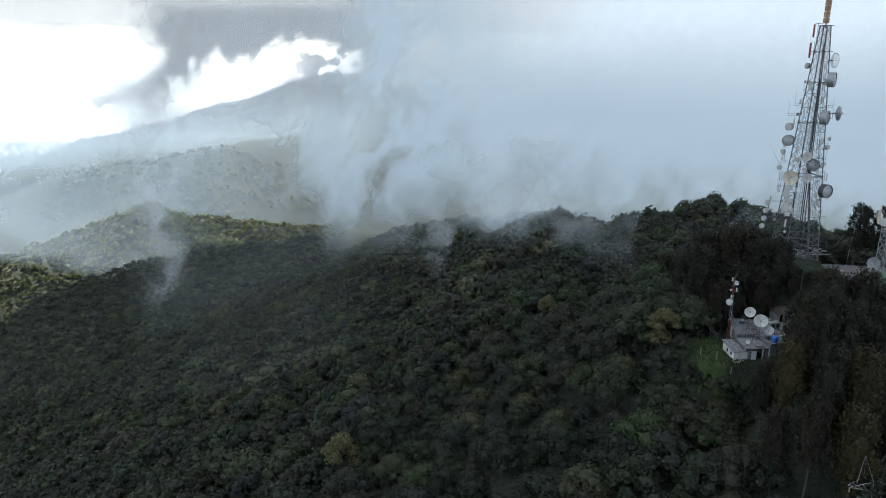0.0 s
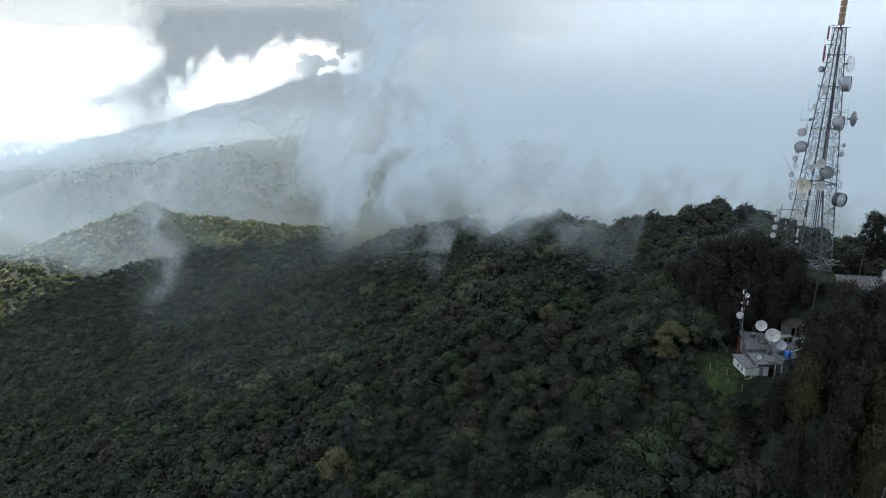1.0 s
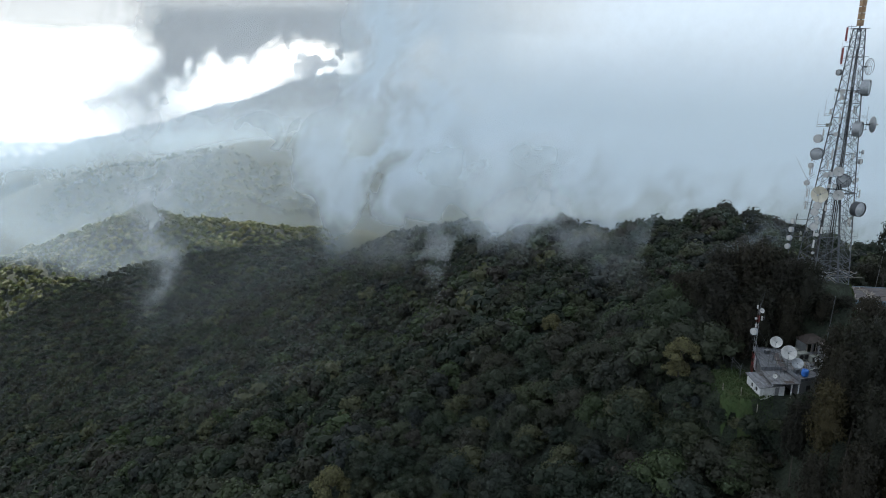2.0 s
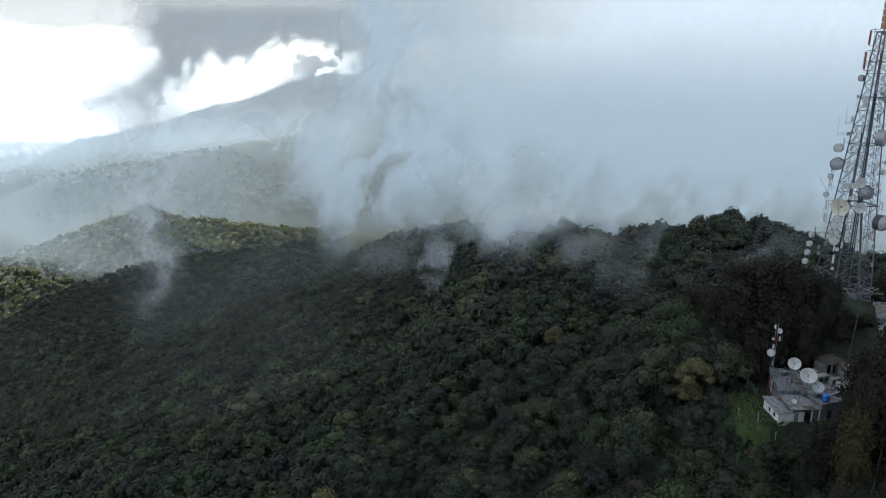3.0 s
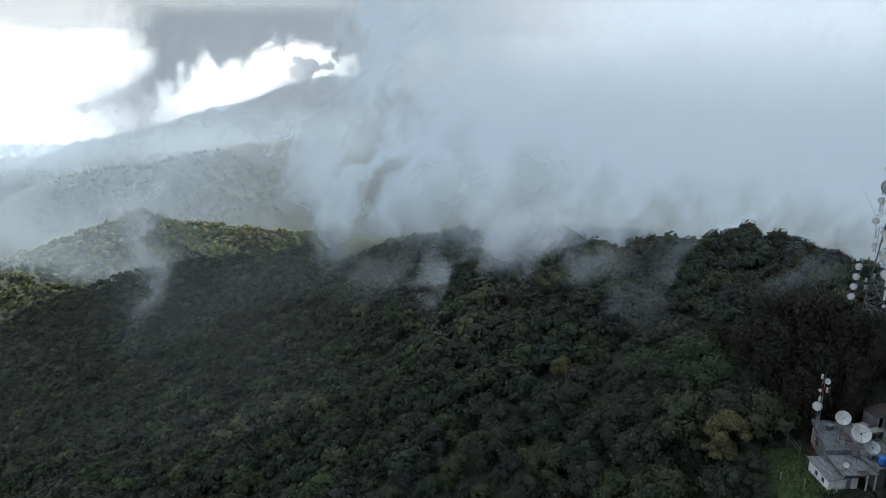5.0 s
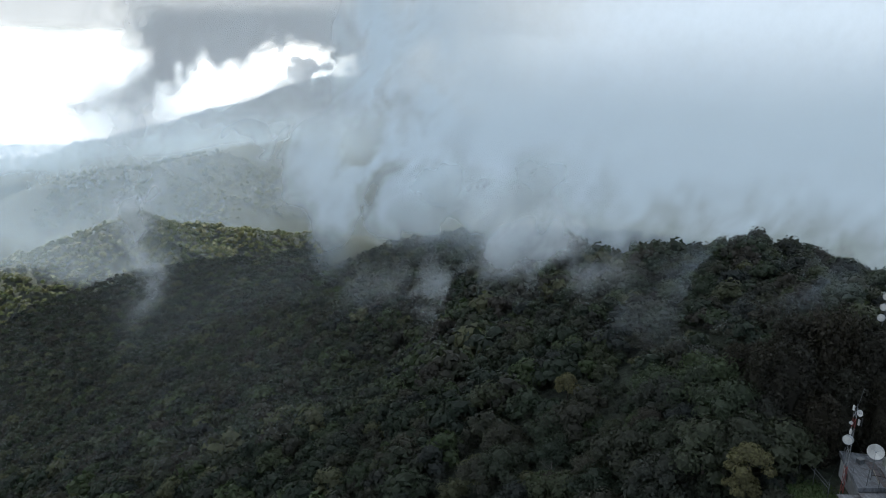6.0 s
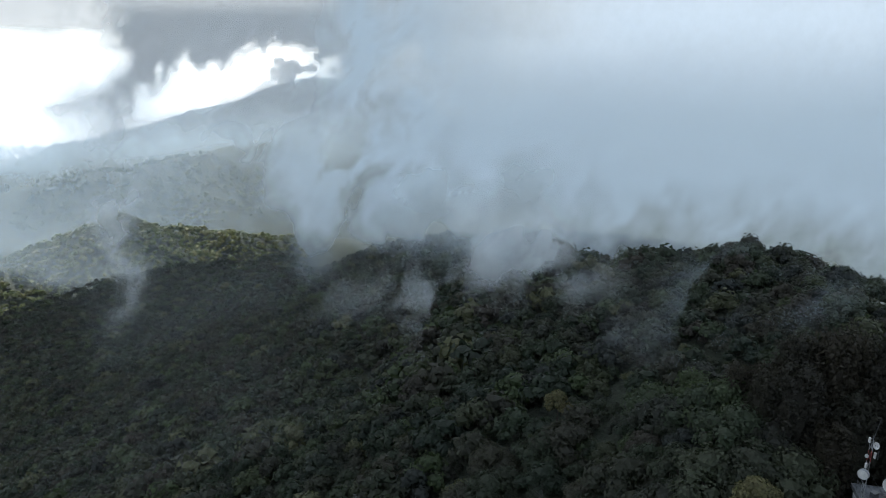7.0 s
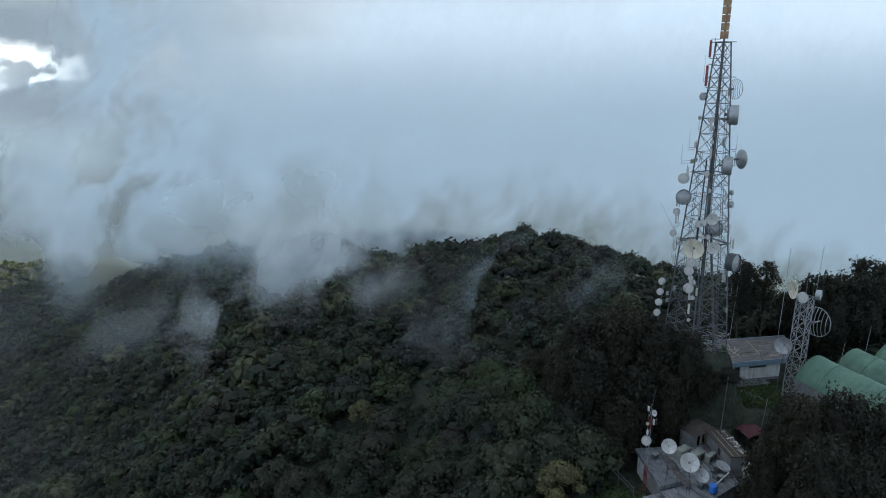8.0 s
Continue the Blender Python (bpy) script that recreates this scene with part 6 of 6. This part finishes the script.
# ---- power pylon below the station ----
pylon = thing("power_pylon", "pale steel lattice pylon head rising out of the trees", "pylon", pose(57.2, 80.2, 0, 0, 0, 20))
PZ = float(land(57.2, 80.2))


def pyl(i, z):
    h = 0.75 + max(0, -3 - z) * 0.09
    return Vector(((-h, h, h, -h)[i % 4], (-h, -h, h, h)[i % 4], z))


plev = [PZ - 0.3, PZ + 3, -8.0, -5.4, -3.6, -2.0]
plev = sorted(plev)
for i in range(4):
    part("leg", Shape().tube([pyl(i, z) for z in plev], 0.08, 5), M_GALV, pylon)
    for za, zb in zip(plev, plev[1:]):
        part("brace", Shape().bar(pyl(i, za), pyl(i + 1, zb), 0.045).bar(pyl(i + 1, za), pyl(i, zb), 0.045).bar(pyl(i, zb), pyl(i + 1, zb), 0.045), M_GALV, pylon)
for sgn in (-1, 1):
    for dy in (-0.7, 0.7):
        arm = Shape().bar((0.7 * sgn, dy, -3.4), (4.2 * sgn, dy * 0.3, -2.4), 0.06).bar((0.7 * sgn, dy, -2.0), (4.2 * sgn, dy * 0.3, -2.3), 0.06)
        for k in range(4):
            u, w = 0.7 + 0.85 * k, 0.7 + 0.85 * (k + 1)
            arm.bar((u * sgn, dy * (1 - 0.2 * k), -3.4 + 0.28 * k), (w * sgn, dy * (0.8 - 0.17 * k), -2.05 - 0.07 * k), 0.04)
        part("crossarm", arm, M_GALV, pylon)
    part("insulator", Shape().lathe([(0, 0), (0.12, 0.05), (0.05, 0.15), (0.12, 0.25), (0.05, 0.35), (0.12, 0.45), (0.05, 0.55), (0.12, 0.65), (0, 0.8)], 10).moved(pose(4.1 * sgn, 0, -2.5, 0, 90, 0)), M_BROWN_ANT, pylon)
    part("peak", Shape().bar((-0.75 * sgn, -0.7, -2.0), (-2.2 * sgn, 0, 1.9), 0.07).bar((-0.75 * sgn, 0.7, -2.0), (-2.2 * sgn, 0, 1.9), 0.07).bar((-2.9 * sgn, 0, -2.2), (-2.2 * sgn, 0, 1.9), 0.05), M_GALV, pylon)
wire = thing("power_line", "thin dark power cable running from the pylon", "cable", pose(0, 0, 0))
part("conductor", Shape().tube([(53.3 - 60 * u, 78.8 - 30 * u, -3.3 - 34 * u - 12 * u * (1 - u)) for u in np.linspace(0, 1, 14)], 0.03, 4), M_CABLE, wire)


# ---- forest ----
DARK_TREES = [
    (47.9, 124.9, 19.3, 5.0), (54.8, 127.7, 23.1, 5.8), (45.6, 128.4, 16.4, 3.6), (44.2, 133.4, 15.5, 3.2), (58.6, 130.6, 22.6, 5.4), (51.2, 131.0, 21.0, 5.2), (54.0, 122.0, 16.8, 4.6), (59.2, 123.2, 17.6, 4.2), (50.0, 120.6, 14.0, 4.0), (62.6, 126.4, 20.0, 3.6), (52.6, 134.5, 19.0, 4.6), (47.4, 131.6, 16.4, 4.2),
    (61.4, 120.6, 21.6, 3.3), (58.4, 122.8, 21.0, 4.0), (58.0, 119.4, 16.2, 3.2), (77.0, 138.0, 16.0, 3.4), (82.6, 139.0, 15.4, 3.6), (70.6, 137.0, 17.0, 3.6), (62.4, 129.5, 20.5, 3.8), (66.6, 118.6, 15.6, 2.6), (63.4, 119.2, 16.4, 2.8),
    (66.0, 107.0, 17.8, 3.5), (63.4, 105.0, 14.6, 3.0), (61.2, 102.6, 13.0, 3.0), (59.2, 101.2, 13.4, 3.4), (56.4, 97.6, 7.0, 2.8), (59.6, 97.4, 9.4, 3.2), (69.8, 104.2, 16.2, 3.0),
    (66.4, 103.6, 15.4, 3.6), (69.0, 100.2, 14.6, 4.0), (71.6, 98.0, 15.2, 3.6), (63.4, 99.4, 11.6, 3.8), (67.2, 95.2, 12.8, 4.2), (60.2, 93.6, 8.4, 3.8), (74.0, 94.6, 13.6, 4.4), (62.6, 88.0, 7.6, 4.0), (66.6, 86.0, 8.6, 4.0), (70.6, 89.6, 11.6, 4.2), (56.6, 89.2, 3.6, 3.4), (60.8, 81.6, 2.6, 3.6),
    (55.4, 99.6, 18.2, 3.2), (53.4, 98.0, 12.6, 2.6), (64.2, 99.2, 22.2, 3.6), (68.6, 99.0, 20.6, 3.8), (72.6, 98.6, 18.8, 3.4), (57.8, 98.6, 22.8, 3.2), (60.4, 100.6, 21.0, 3.0), (62.8, 101.6, 20.2, 3.0), (54.6, 93.0, 22.0, 3.5), (51.8, 92.6, 18.2, 3.0), (49.6, 90.6, 13.8, 2.9), (61.0, 97.0, 18.6, 3.4), (58.4, 92.6, 19.6, 3.8), (64.6, 95.4, 18.0, 3.8), (69.4, 96.6, 17.4, 3.6), (53.6, 87.4, 15.0, 3.4), (58.0, 86.8, 14.6, 3.8), (50.4, 84.0, 8.6, 3.2), (55.0, 81.4, 8.4, 3.6), (63.0, 91.4, 16.4, 3.8), (48.6, 95.2, 8.6, 2.6), (47.0, 86.8, 5.2, 2.8), (66.0, 80.6, 8.4, 4.0),
    (96.6, 127.9, 23.9, 5.0), (101.6, 126.0, 24.1, 5.2), (106.5, 130.7, 24.7, 5.6), (94.6, 131.4, 19.2, 4.0), (110.4, 125.2, 24.1, 5.6), (99.9, 134.5, 21.4, 5.2),
]
chosen = plant_near_trees(mid_places)
joined("forest", MID, [p for i, p in enumerate(mid_places) if i not in chosen], M_LEAF, "dense dark green montane forest on the slope")
joined("forest", FAR, far_places, M_LEAF, "dense dark green forest on the lower slope")
joined("forest", LOW, low_places, M_LEAF, "dense dark forest on the far lower spur")
joined("forest", DIST, dist_places, M_SUNLEAF, "yellow-green forest on a distant spur, sunlight painted into its leaves")
joined("undergrowth", MID, low_cover, M_LEAF, "low dark green undergrowth between the trees", "undergrowth")
